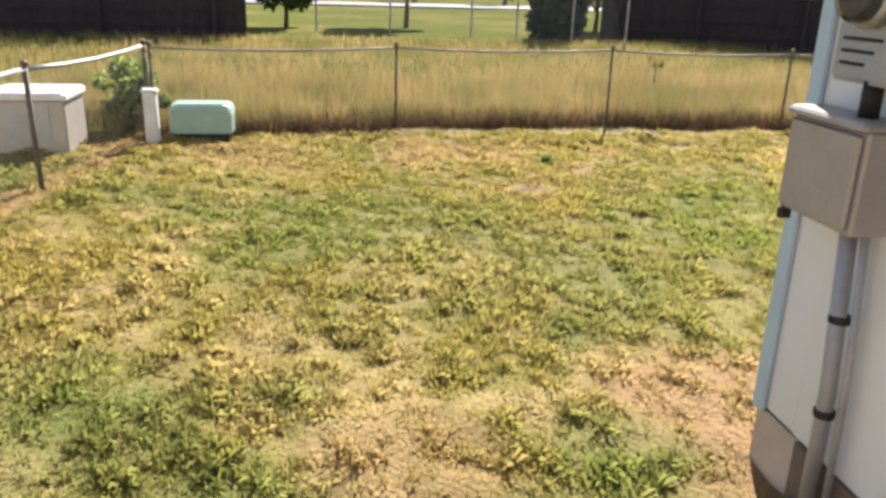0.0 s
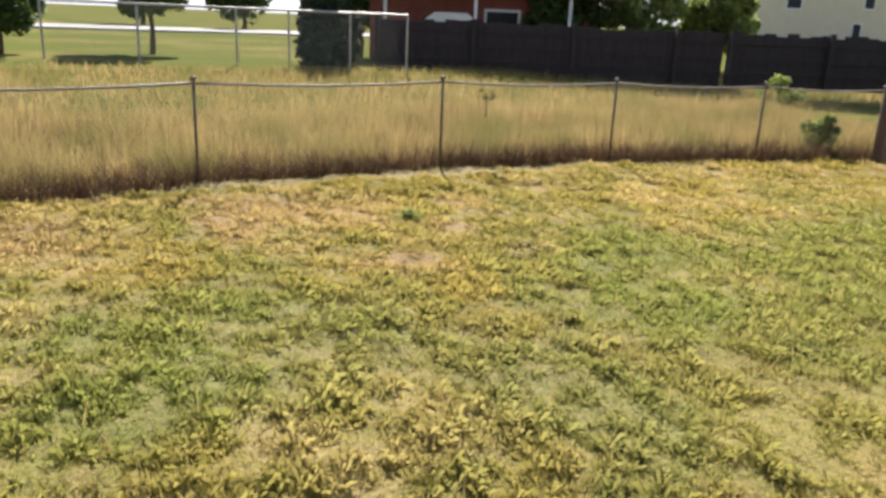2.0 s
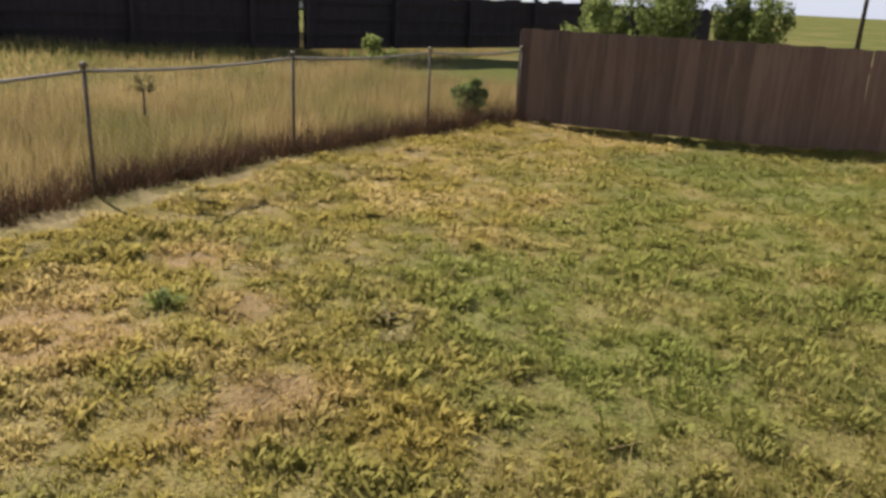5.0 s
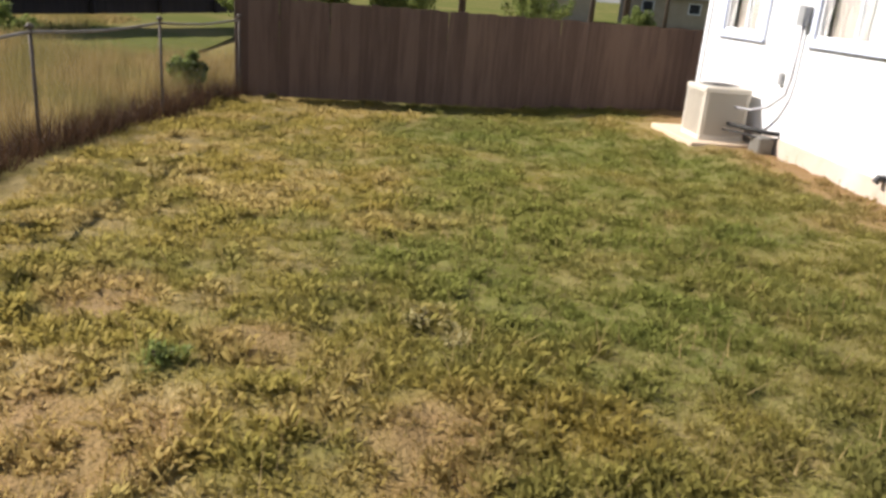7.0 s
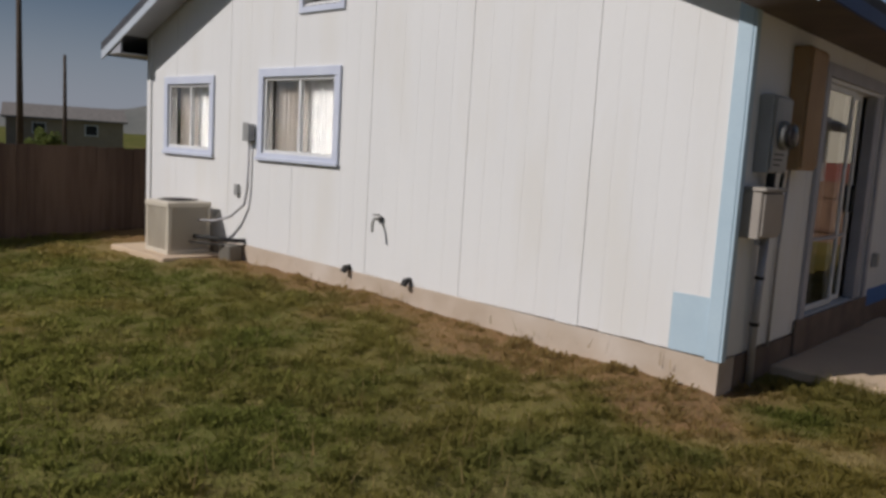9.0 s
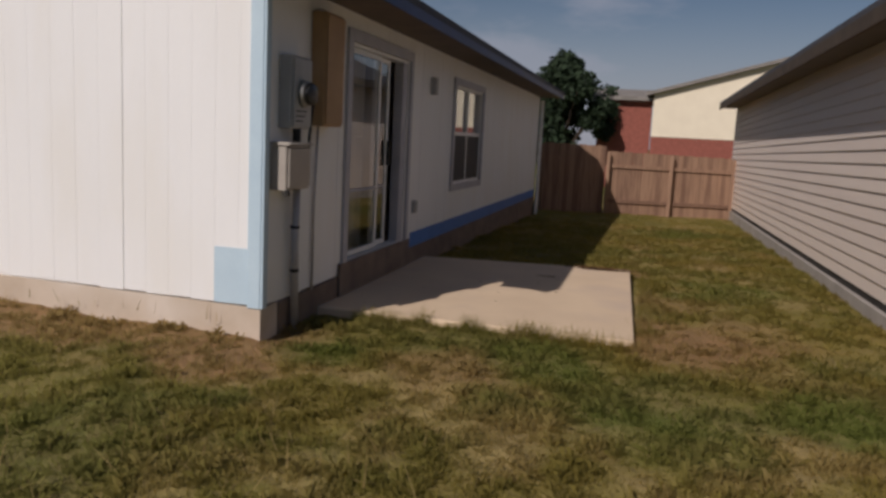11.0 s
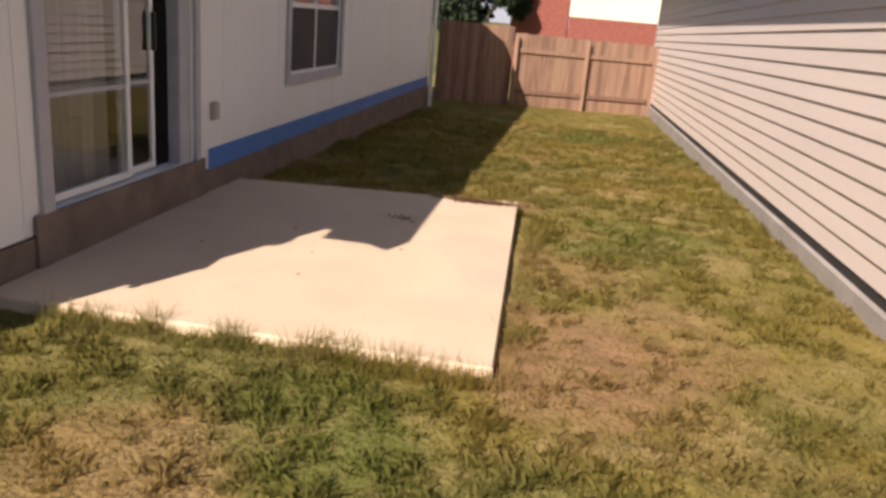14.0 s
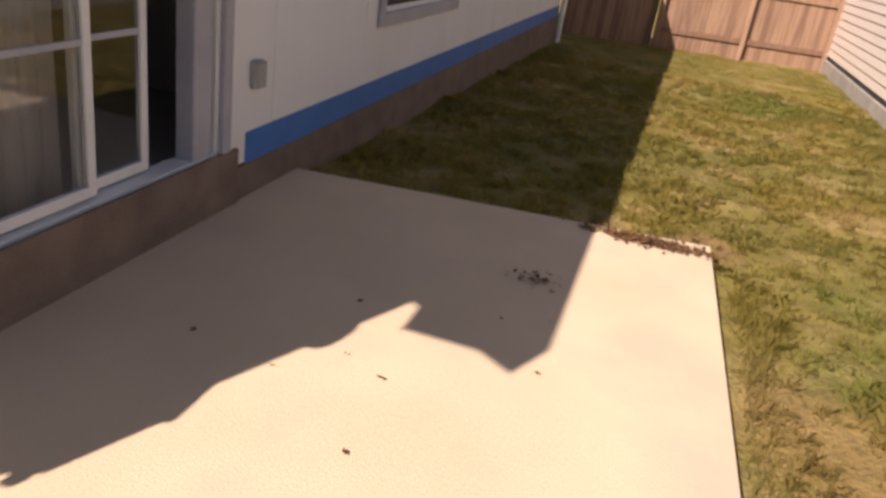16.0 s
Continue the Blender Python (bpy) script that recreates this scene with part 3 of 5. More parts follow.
def grid_sheet(name, xs, ys, zf, mat):
    verts = np.array([(x, y, zf(x, y)) for y in ys for x in xs])
    nx = len(xs)
    a = np.array([j * nx + i for j in range(len(ys) - 1) for i in range(nx - 1)])
    return cloud(name, verts, np.stack([a, a + 1, a + nx + 1, a + nx], 1), mat)


def lawn_sheet(name, xs, ys, zf, mat):
    ob = grid_sheet(name, xs, ys, zf, mat)
    gx, gy = np.meshgrid(xs, ys)
    return paint_turf(ob, gx.ravel(), gy.ravel(), 0.78)


lawn = tagged(lawn_sheet("ground", np.concatenate(([-40, -24, -14, -9], np.arange(-6.0, 10.01, 0.05), [13, 20, 32, 45])), np.concatenate(([-60, -40, -28, -22], np.arange(-18.0, 7.95, 0.05))), lawn_z, "lawn"), "patchy mown lawn with yellow straw and bare earth", "lawn", kind="structure")
far = BM()
slab_far = [(-900, -900), (900, -900), (900, 900), (-900, 900)]
far.faces.new([far.verts.new((x, y, -0.42)) for x, y in slab_far])
far_ground = tagged(part("backdrop", far, "field"), "dry grass field reaching the horizon", "field", kind="structure")


def field_z(x, y):
    """The field rises behind the fence, levels out, and falls away at its far edges."""
    rise = 0.48 * min(1.0, max(0.0, (y - 8.3) / 8.0))
    edge = min(1.0, max(0.0, (x + 45) / 8, 0), max(0.0, (60 - x) / 8), max(0.0, (75 - y) / 8))
    return (rise - 0.03 + 0.05 * noise.noise((x * 0.4, y * 0.4, 1))) * edge - 0.42 * (1 - edge)


field = tagged(grid_sheet("ground", np.arange(-45, 60.1, 1.0), np.arange(7.8, 76, 1.0), field_z, "field"), "dry and green open field behind the yard", "field", kind="structure")


def grass_blades(name, area, count, zf, lo, hi, width, mat, lean, keep=None, seed=1):
    """Upright leaning blades, each one triangle."""
    rng = np.random.default_rng(seed)
    x0, x1, y0, y1 = area
    x, y = rng.uniform(x0, x1, count), rng.uniform(y0, y1, count)
    if keep is not None:
        ok = keep(x, y, rng)
        x, y = x[ok], y[ok]
    n = len(x)
    z = np.array([zf(a, b) for a, b in zip(x, y)]) - 0.01
    h, a, l = rng.uniform(lo, hi, n), rng.uniform(0, math.tau, n), rng.uniform(0, lean, n)
    if mat == "blades":
        h = h * (0.65 + 0.7 * clumps(x, y))
    d = rng.uniform(0, math.tau, n)
    w = rng.uniform(0.6, 1.4, n) * width
    v = np.empty((n, 3, 3))
    v[:, 0] = np.stack([x - np.cos(a) * w, y - np.sin(a) * w, z], 1)
    v[:, 1] = np.stack([x + np.cos(a) * w, y + np.sin(a) * w, z], 1)
    v[:, 2] = np.stack([x + np.cos(d) * h * np.sin(l), y + np.sin(d) * h * np.sin(l), z + h * np.cos(l)], 1)
    ob = cloud(name, v.reshape(-1, 3), np.arange(3 * n).reshape(-1, 3), mat)
    if mat == "blades":
        paint_turf(ob, np.repeat(x, 3), np.repeat(y, 3), 1.2, np.repeat(rng.uniform(-0.5, 0.6, n), 3))
    return ob


def on_lawn(x, y, rng):
    inside_house = (x > -0.03) & (x < 8.0) & (y < 0.05) & (y > -13.3)
    patio = (x > -2.58) & (x < 0.05) & (y < -0.93) & (y > -4.2)
    pad = (x > 5.8) & (x < 7.6) & (y < 0.95) & (y > 0)
    neighbour = (x < -4.68) & (y < -0.4)
    bare = lawn_cover(x, y)[0]
    dense = (0.62 + 0.38 * clumps(x, y)) * (1 - 0.6 * bare)
    return ~(inside_house | patio | pad | neighbour) & (rng.random(len(x)) < dense)


for nm, area, count, seed in (("grass", (-4.7, 4.5, -1.5, 6.9), 560000, 1), ("grass", (4.5, 8.9, 0.0, 6.9), 120000, 2), ("grass", (-4.7, 0.0, -16.0, -1.5), 210000, 3)):
    tagged(grass_blades(nm, area, count, lawn_z, 0.018, 0.052, 0.005, "blades", 1.35, on_lawn, seed), "short patchy green and straw-coloured lawn grass", "grass", kind="stuff")


def grass_tufts(area, tufts, each, seed):
    """Tufts: blades spreading from one root."""
    rng = np.random.default_rng(seed)
    x0, x1, y0, y1 = area
    tx, ty = rng.uniform(x0, x1, tufts), rng.uniform(y0, y1, tufts)
    ok = on_lawn(tx, ty, rng)
    tx, ty = tx[ok], ty[ok]
    tz = np.array([lawn_z(a, b) for a, b in zip(tx, ty)]) - 0.008
    big = rng.uniform(0.4, 1.0, len(tx)) ** 1.5
    x, y, z, k = (np.repeat(q, each) for q in (tx, ty, tz, big))
    n = len(x)
    d, l = rng.uniform(0, math.tau, n), rng.uniform(0.35, 1.35, n)
    h = rng.uniform(0.035, 0.1, n) * k * (0.5 + 0.7 * clumps(x, y))
    x, y = x + rng.normal(0, 0.014, n), y + rng.normal(0, 0.014, n)
    w = 0.0036 * rng.uniform(0.6, 1.3, n)
    dx, dy = np.cos(d), np.sin(d)
    up = np.cos(l)
    out = np.sin(l)
    v = np.empty((n, 4, 3))
    v[:, 0] = np.stack([x - dy * w, y + dx * w, z], 1)
    v[:, 1] = np.stack([x + dy * w, y - dx * w, z], 1)
    v[:, 2] = np.stack([x + dx * h * out * 0.6 + dy * w * 0.7, y + dy * h * out * 0.6 - dx * w * 0.7, z + h * (up * 0.75 + 0.1)], 1)
    v[:, 3] = np.stack([x + dx * h * out, y + dy * h * out, z + h * up * 0.85], 1)
    ob = cloud("grass", v.reshape(-1, 3), np.arange(4 * n).reshape(-1, 4), "blades")
    return paint_turf(ob, np.repeat(tx, each * 4), np.repeat(ty, each * 4), 1.18, np.repeat(rng.uniform(-0.6, 0.6, n), 4))


for area, tufts, seed in (((-4.7, 4.5, -0.9, 6.9), 30000, 61), ((4.5, 8.7, 0.3, 6.6), 6500, 62), ((-4.7, 0.0, -12.0, -0.9), 13000, 63)):
    tagged(grass_tufts(area, tufts, 15, seed), "tufts of green and straw-coloured lawn grass", "grass", kind="stuff")


# longer grass hanging over the patio's edges
for area, count, seed in (((-2.62, -0.35, -0.98, -0.82), 3200, 71), ((-2.68, -2.56, -4.0, -0.9), 900, 72)):
    tagged(grass_blades("grass", area, count, lawn_z, 0.05, 0.15, 0.0035, "blades", 1.1, None, seed), "long grass hanging over the patio edge", "grass", kind="stuff")
tagged(grass_blades("weed", (0.3, 5.5, 0.02, 0.06), 34, lambda x, y: 0.1, 0.06, 0.17, 0.003, "straw", 0.5, None, 74), "thin dry weeds sprouting at the foot of the wall", "weed", kind="stuff")
tagged(grass_blades("straw", (-2.2, 3.5, 1.0, 6.5), 2200, lambda x, y: lawn_z(x, y) + 0.03, 0.08, 0.22, 0.003, "straw", 1.5, on_lawn, 73), "pale cut straw lying on the lawn", "straw", kind="stuff")


def in_field(x, y, rng):
    line = fence_y(x)
    clump = np.array([noise.noise((a * 1.6, b * 1.6, 4)) + 0.5 * noise.noise((a * 5, b * 5, 9)) for a, b in zip(x, y)])
    return (y > line + 0.1 + 0.25 * rng.random(len(x))) & (clump > rng.uniform(-0.8, 0.45, len(x)))


tagged(grass_blades("tall_grass", (-5.5, 11, 6.3, 10.5), 210000, lambda x, y: field_z(x, max(y, 7.8)) - 0.03 - 0.22 * max(0.0, noise.noise((x * 1.3, y * 1.3, 8)) + 0.1), 0.18, 0.6, 0.005, "straw", 0.85, in_field, 4), "tall golden dry grass behind the chain link fence", "tall grass", kind="stuff")
# dark blades put the shade at the tall grass's foot into colour
tagged(grass_blades("thatch", (-3.6, 8.4, 6.0, 8.2), 60000, lambda x, y: -0.05, 0.1, 0.4, 0.006, "thatch", 0.8, lambda x, y, rng: abs(y - fence_y(x) - 0.05) < 0.25 * rng.random(len(x)), 6), "matted dead grass under the fence, coloured dark brown for shade", "dead grass", kind="stuff")
tagged(grass_blades("tall_grass", (-12, 20, 10.5, 16), 50000, lambda x, y: field_z(x, y) - 0.02, 0.1, 0.28, 0.009, "straw", 0.6, None, 5), "lower dry grass out in the field", "tall grass", kind="stuff")


# ---- white house ----
W, L, ZB, ZT, SL = 7.95, 13.2, 0.235, 2.74, 0.42
GABLE = frame_of((1, 0, 0), (0, 1, 0))
SIDE = frame_of((0, -1, 0), (-1, 0, 0))


def gable_top(u):
    return ZT + SL * min(u, W - u)


def wall_column(bm, u0, u1, z0, top, holes, o0, o1, m):
    """An upright strip of wall between two depths, with the openings left out."""
    cuts = sorted({u0, u1, *[h for hole in holes for h in hole[:2] if u0 < h < u1]})
    for a, b in zip(cuts, cuts[1:]):
        spans, z = [], z0
        for h0, h1, hz0, hz1 in sorted(holes, key=lambda q: q[2]):
            if h0 < (a + b) / 2 < h1:
                spans.append((z, hz0))
                z = hz1
        for lo, hi in spans:
            if hi - lo > 0.002:
                slab_box(bm, a, b, o0, o1, lo, hi, m)
        hexa(bm, [(a, o0, z), (b, o0, z), (b, o1, z), (a, o1, z), (a, o0, top(a)), (b, o0, top(b)), (b, o1, top(b)), (a, o1, top(a))], m)


def panelled_wall(parent, m, length, z0, top, holes, first, breaks=(), rise=0.0):
    """Structural wall with grooved sheet siding: one panel every 1.22 m, six boards to a panel."""
    bm = BM()
    cuts = sorted({0.0, length, *breaks})
    for a, b in zip(cuts, cuts[1:]):
        wall_column(bm, a, b, z0, top, holes, -0.12, -0.006, m)
    wall = part("wall", bm, "white", parent)
    edge = first
    starts = [0.0]
    while edge < length:
        starts.append(edge)
        edge += 1.22
    starts.append(length)
    for a, b in zip(starts, starts[1:]):
        n = max(1, round((b - a) / 0.203))
        for k in range(n):
            u0, u1 = a + (b - a) * k / n, a + (b - a) * (k + 1) / n
            gap0, gap1 = (0.003 if k == 0 else 0.0005), (0.003 if k == n - 1 else 0.0005)
            lo = z0 - 0.02 + random.uniform(-0.006, 0.006) + rise * (u0 + u1) / 2
            bm = BM()
            pieces = sorted({u0 + gap0, u1 - gap1, *[q for q in breaks if u0 + gap0 < q < u1 - gap1]})
            for p, q in zip(pieces, pieces[1:]):
                wall_column(bm, p, q, lo, top, holes, -0.005, random.uniform(-0.0003, 0.0003), m)
            split_parts("siding_board", bm, "white", wall)
    return wall


house = thing("house", (W / 2, -L / 2, 0), "white single-storey house with grooved siding and gable roof", "house")
# window and door openings: along0, along1, bottom, top
W2, W1, VENT = (4.10, 5.32, 1.35, 2.17), (6.42, 7.42, 1.33, 2.12), (4.06, 4.66, 2.86, 3.24)
DOOR, SWIN = (1.53, 3.22, 0.30, 2.24), (5.24, 6.96, 0.84, 2.16)
panelled_wall(house, GABLE, W, ZB, gable_top, [W2, W1, VENT], 1.12, (W / 2,), 0.014)
panelled_wall(house, SIDE, L, ZB, lambda u: ZT, [DOOR, SWIN], 1.3)
bm = BM()
slab_box(bm, 0.12, W, -L, -L + 0.12, ZB, ZT)
hexa(bm, [(0.12, -L, ZT), (W - 0.12, -L, ZT), (W - 0.12, -L + 0.12, ZT), (0.12, -L + 0.12, ZT)] + [(W / 2 - 0.01, -L, gable_top(W / 2)), (W / 2 + 0.01, -L, gable_top(W / 2)), (W / 2 + 0.01, -L + 0.12, gable_top(W / 2)), (W / 2 - 0.01, -L + 0.12, gable_top(W / 2))])
part("wall", bm, "white", house)
part("wall", slab_box(BM(), W - 0.12, W, -L + 0.12, -0.12, ZB, ZT), "white", house)
# foundation: four sides and the floor slab
part("foundation", hexa(BM(), [(0, -0.25, -0.25), (W, -0.25, -0.25), (W, 0.012, -0.25), (0, 0.012, -0.25), (0, -0.25, ZB - 0.03), (W, -0.25, ZB - 0.03), (W, 0.012, ZB - 0.03 + 0.014 * W), (0, 0.012, ZB - 0.03)]), "concrete", house, "bare beige concrete foundation")
# shaded side: same foundation, its shade painted in as darker concrete
part("foundation", slab_box(BM(), -0.012, 0.25, -L, -0.252, -0.5, ZB - 0.03), "shadeconc", house, "concrete foundation coloured dark for the shaded side")
part("foundation", slab_box(BM(), 0.25, W, -L, -0.252, -0.5, ZB - 0.04), "concrete", house)
bm = BM()
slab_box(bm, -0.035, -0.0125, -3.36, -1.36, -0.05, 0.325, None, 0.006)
# the sill's dark colour also holds the side wall's shade
part("door_step", bm, "shadeconc", house, "concrete sill under the patio door, coloured dark for shade")
part("floor", slab_box(BM(), 0.13, W - 0.13, -L + 0.13, -0.13, ZB - 0.02, ZB), "inner", house)
part("ceiling", slab_box(BM(), 0.13, W - 0.13, -L + 0.13, -0.13, ZT - 0.1, ZT - 0.05), "inner", house)
part("inner_wall", slab_box(BM(), 0.13, W - 0.13, -4.4, -4.3, ZB + 0.002, ZT - 0.102), "inner", house)
part("inner_wall", slab_box(BM(), 3.6, 3.7, -4.298, -0.14, ZB + 0.002, ZT - 0.102), "inner", house)
# blue band along the shaded wall
part("painted_band", slab_box(BM(), -0.004, -0.001, -L, -3.47, ZB - 0.03, 0.375), "bandblue", house, "bright blue painted base band")
# corner boards
part("corner_board", slab_box(BM(), 0.0, 0.1, 0.004, 0.024, ZB - 0.03, ZT - 0.02, None, 0.004), "trimblue", house, "pale blue corner board")
part("corner_board", slab_box(BM(), -0.022, -0.003, -0.045, 0.024, ZB - 0.03, ZT - 0.02, None, 0.004), "trimblue", house, "pale blue corner board")
part("paint_patch", slab_box(BM(), 0.102, 0.37, 0.0015, 0.004, ZB - 0.015, 0.62), "trimblue", house, "pale blue patch of paint")
part("corner_board", slab_box(BM(), W - 0.08, W + 0.02, 0.004, 0.022, ZB - 0.03, ZT - 0.02, None, 0.004), "white", house)


def roof_side(sign, x_eave, ridge, y0, y1, z_eave, slope, mat, parent, courses=16, thick=0.09):
    """One roof slope, laid in overlapping courses of shingles."""
    n = courses
    run = abs(ridge - x_eave)
    deck = BM()
    zr = z_eave + slope * run
    hexa(deck, [(x_eave, y0, z_eave - 0.004), (ridge, y0, zr - 0.004), (ridge, y1, zr - 0.004), (x_eave, y1, z_eave - 0.004), (x_eave, y0, z_eave + thick * 0.6), (ridge, y0, zr + thick * 0.6), (ridge, y1, zr + thick * 0.6), (x_eave, y1, z_eave + thick * 0.6)])
    roof = part("roof", deck, mat, parent)
    for k in range(n):
        a, b = run * k / n, run * (k + 1) / n
        xa, xb = x_eave + sign * a, x_eave + sign * b
        za, zb = z_eave + slope * a, z_eave + slope * b
        lo = thick * 0.61
        part("shingle_course", hexa(BM(), [(xa, y0, za + lo), (xb, y0, zb + lo), (xb, y1, zb + lo), (xa, y1, za + lo), (xa, y0, za + thick + 0.012), (xb, y0, zb + thick), (xb, y1, zb + thick), (xa, y1, za + thick + 0.012)]), mat, roof)
    return roof


OV, RAKE = 0.5, 0.42
ZE = ZT - SL * OV + 0.005
roof_side(1, -OV, W / 2, -L - RAKE, RAKE, ZE, SL, "shingle", house)
roof_side(-1, W + OV, W / 2, -L - RAKE, RAKE, ZE, SL, "shingle", house)
for sign, xe in ((1, -OV), (-1, W + OV)):
    xw = xe + sign * (OV - 0.004)
    # patio-side soffit takes the colour darkened for shade, the other stays grey
    part("soffit", slab_box(BM(), xe + sign * 0.02, xw, -L - 0.2, RAKE - 0.03, ZE - 0.05, ZE - 0.035), "shadesoffit" if sign > 0 else "soffit", house)
    part("eave_fascia", slab_box(BM(), xe - sign * 0.002, xe + sign * 0.02, -L - RAKE + 0.01, RAKE - 0.03, ZE - 0.06, ZE + 0.03), "darkblue", house)
    # rake boards on the gable, and the soffit under the rake
    for depth, y0, y1, mat, nm in ((0.11, RAKE - 0.026, RAKE - 0.004, "fascia", "rake_board"), (0.0, 0.026, RAKE - 0.028, "soffit", "rake_soffit")):
        bm = BM()
        xr = W / 2
        zr = ZE + SL * abs(xr - xe)
        t = 0.0 if depth else 0.02
        lo = depth or 0.03
        x_s = xe if depth else xe + sign * OV
        z_s = ZE + SL * abs(x_s - xe)
        hexa(bm, [(x_s, y0, z_s - lo), (xr, y0, zr - lo), (xr, y1, zr - lo), (x_s, y1, z_s - lo), (x_s, y0, z_s - 0.003), (xr, y0, zr - 0.003), (xr, y1, zr - 0.003), (x_s, y1, z_s - 0.003)])
        part(nm, bm, mat, house)
    bm = BM()
    hexa(bm, [(xe + sign * 0.03, RAKE - 0.05, ZE - 0.05), (xe + sign * OV, RAKE - 0.05, ZE - 0.05), (xe + sign * OV, RAKE - 0.028, ZE - 0.05), (xe + sign * 0.03, RAKE - 0.028, ZE - 0.05),
              (xe + sign * 0.03, RAKE - 0.05, ZE), (xe + sign * OV, RAKE - 0.05, ZE + SL * OV - 0.03), (xe + sign * OV, RAKE - 0.028, ZE + SL * OV - 0.03), (xe + sign * 0.03, RAKE - 0.028, ZE)])
    # patio-side return is coloured as if shaded, like the soffit beside it
    part("eave_return", bm, "shadesoffit" if sign > 0 else "soffit", house)


def ring_frame(bm, u0, u1, z0, z1, w, o0, o1, m, c=0.0):
    """Four boards round an opening; the opening is u0..u1, z0..z1, the boards stand outside it."""
    slab_box(bm, u0 - w, u1 + w, o0, o1, z1, z1 + w, m, c)
    slab_box(bm, u0 - w, u1 + w, o0, o1, z0 - w, z0, m, c)
    slab_box(bm, u0 - w, u0, o0, o1, z0, z1, m, c)
    slab_box(bm, u1, u1 + w, o0, o1, z0, z1, m, c)
    return bm


def pleats(bm, u0, u1, z0, z1, o, m, depth=0.02, step=0.07):
    n = max(4, int((u1 - u0) / step * 4))
    lo, hi = [], []
    for k in range(n + 1):
        u = u0 + (u1 - u0) * k / n
        d = o + depth * math.sin(k * math.pi / 2) + 0.006 * random.uniform(-1, 1)
        lo.append(bm.verts.new(m @ Vector((u, d, z0))))
        hi.append(bm.verts.new(m @ Vector((u, d, z1))))
    for k in range(n):
        bm.faces.new((lo[k], lo[k + 1], hi[k + 1], hi[k]))
    return bm


def sliding_window(hole, m, trim, trim_w):
    """A two-sash sliding window: outer trim, white frame, mullion, panes, drawn curtains."""
    u0, u1, z0, z1 = hole
    win = part("window", ring_frame(BM(), u0, u1, z0, z1, trim_w, 0.002, 0.026, m, 0.004), trim, house, "painted trim round a sliding window")
    part("window_frame", ring_frame(BM(), u0 + 0.035, u1 - 0.035, z0 + 0.035, z1 - 0.035, 0.033, -0.09, -0.004, m), "whitevinyl", win, "white vinyl frame")
    um = (u0 + u1) / 2
    part("mullion", slab_box(BM(), um - 0.022, um + 0.022, -0.07, -0.02, z0 + 0.036, z1 - 0.036, m, 0.004), "whitevinyl", win)
    part("window_sill", slab_box(BM(), u0 - trim_w - 0.01, u1 + trim_w + 0.01, 0.027, 0.045, z0 - trim_w + 0.01, z0 - trim_w + 0.05, m, 0.005), trim, win)
    for a, b, o in ((u0 + 0.036, um - 0.023, -0.052), (um + 0.023, u1 - 0.036, -0.044)):
        pane = part("pane", slab_box(BM(), a, b, o - 0.004, o, z0 + 0.036, z1 - 0.036, m), "glass", win)
        pane.visible_shadow = False
    part("curtain", pleats(BM(), um - 0.02, u1 - 0.02, z0 + 0.02, z1 - 0.02, -0.15, m), "curtain", win, "beige drawn curtain")
    part("curtain", pleats(BM(), u0 + 0.02, um + 0.02, z0 + 0.02, z1 - 0.02, -0.135, m, 0.006, 0.1), "paleblind", win, "pale blind behind the glass")
    return win


sliding_window(W2, GABLE, "wintrim", 0.09)
sliding_window(W1, GABLE, "wintrim", 0.09)
# gable vent
vent = part("gable_vent", ring_frame(BM(), *VENT, 0.06, 0.002, 0.024, GABLE, 0.004), "wintrim", house, "louvred vent high in the gable")
for k in range(6):
    z = VENT[2] + 0.01 + k * 0.062
    bm = hexa(BM(), [(VENT[0], -0.05, z + 0.04), (VENT[1], -0.05, z + 0.04), (VENT[1], 0.0, z), (VENT[0], 0.0, z), (VENT[0], -0.05, z + 0.05), (VENT[1], -0.05, z + 0.05), (VENT[1], 0.0, z + 0.01), (VENT[0], 0.0, z + 0.01)])
    part("slat", bm, "whitevinyl", vent)
part("backing", slab_box(BM(), VENT[0], VENT[1], -0.11, -0.1, VENT[2], VENT[3]), "screen", vent)

# patio door: a fixed leaf, a sliding leaf standing open by a hand's width
u0, u1, z0, z1 = DOOR
door = part("patio_door", ring_frame(BM(), u0 + 0.03, u1 - 0.03, z0 + 0.03, z1 - 0.03, 0.028, -0.11, -0.002, SIDE), "whitevinyl", house, "sliding glass patio door, standing a little open")
bm = BM()
slab_box(bm, u0 - 0.1, u0, 0.002, 0.03, ZB, z1 + 0.1, SIDE, 0.004)
slab_box(bm, u1, u1 + 0.07, 0.002, 0.03, ZB, z1 + 0.1, SIDE, 0.004)
slab_box(bm, u0, u1, 0.002, 0.03, z1, z1 + 0.1, SIDE, 0.004)
part("door_trim", bm, "greytrim", door, "grey painted trim boards")
part("jamb", slab_box(BM(), u1 - 0.20, u1 - 0.06, -0.1, 0.0, z0 + 0.031, z1 - 0.031, SIDE, 0.006), "greytrim", door)
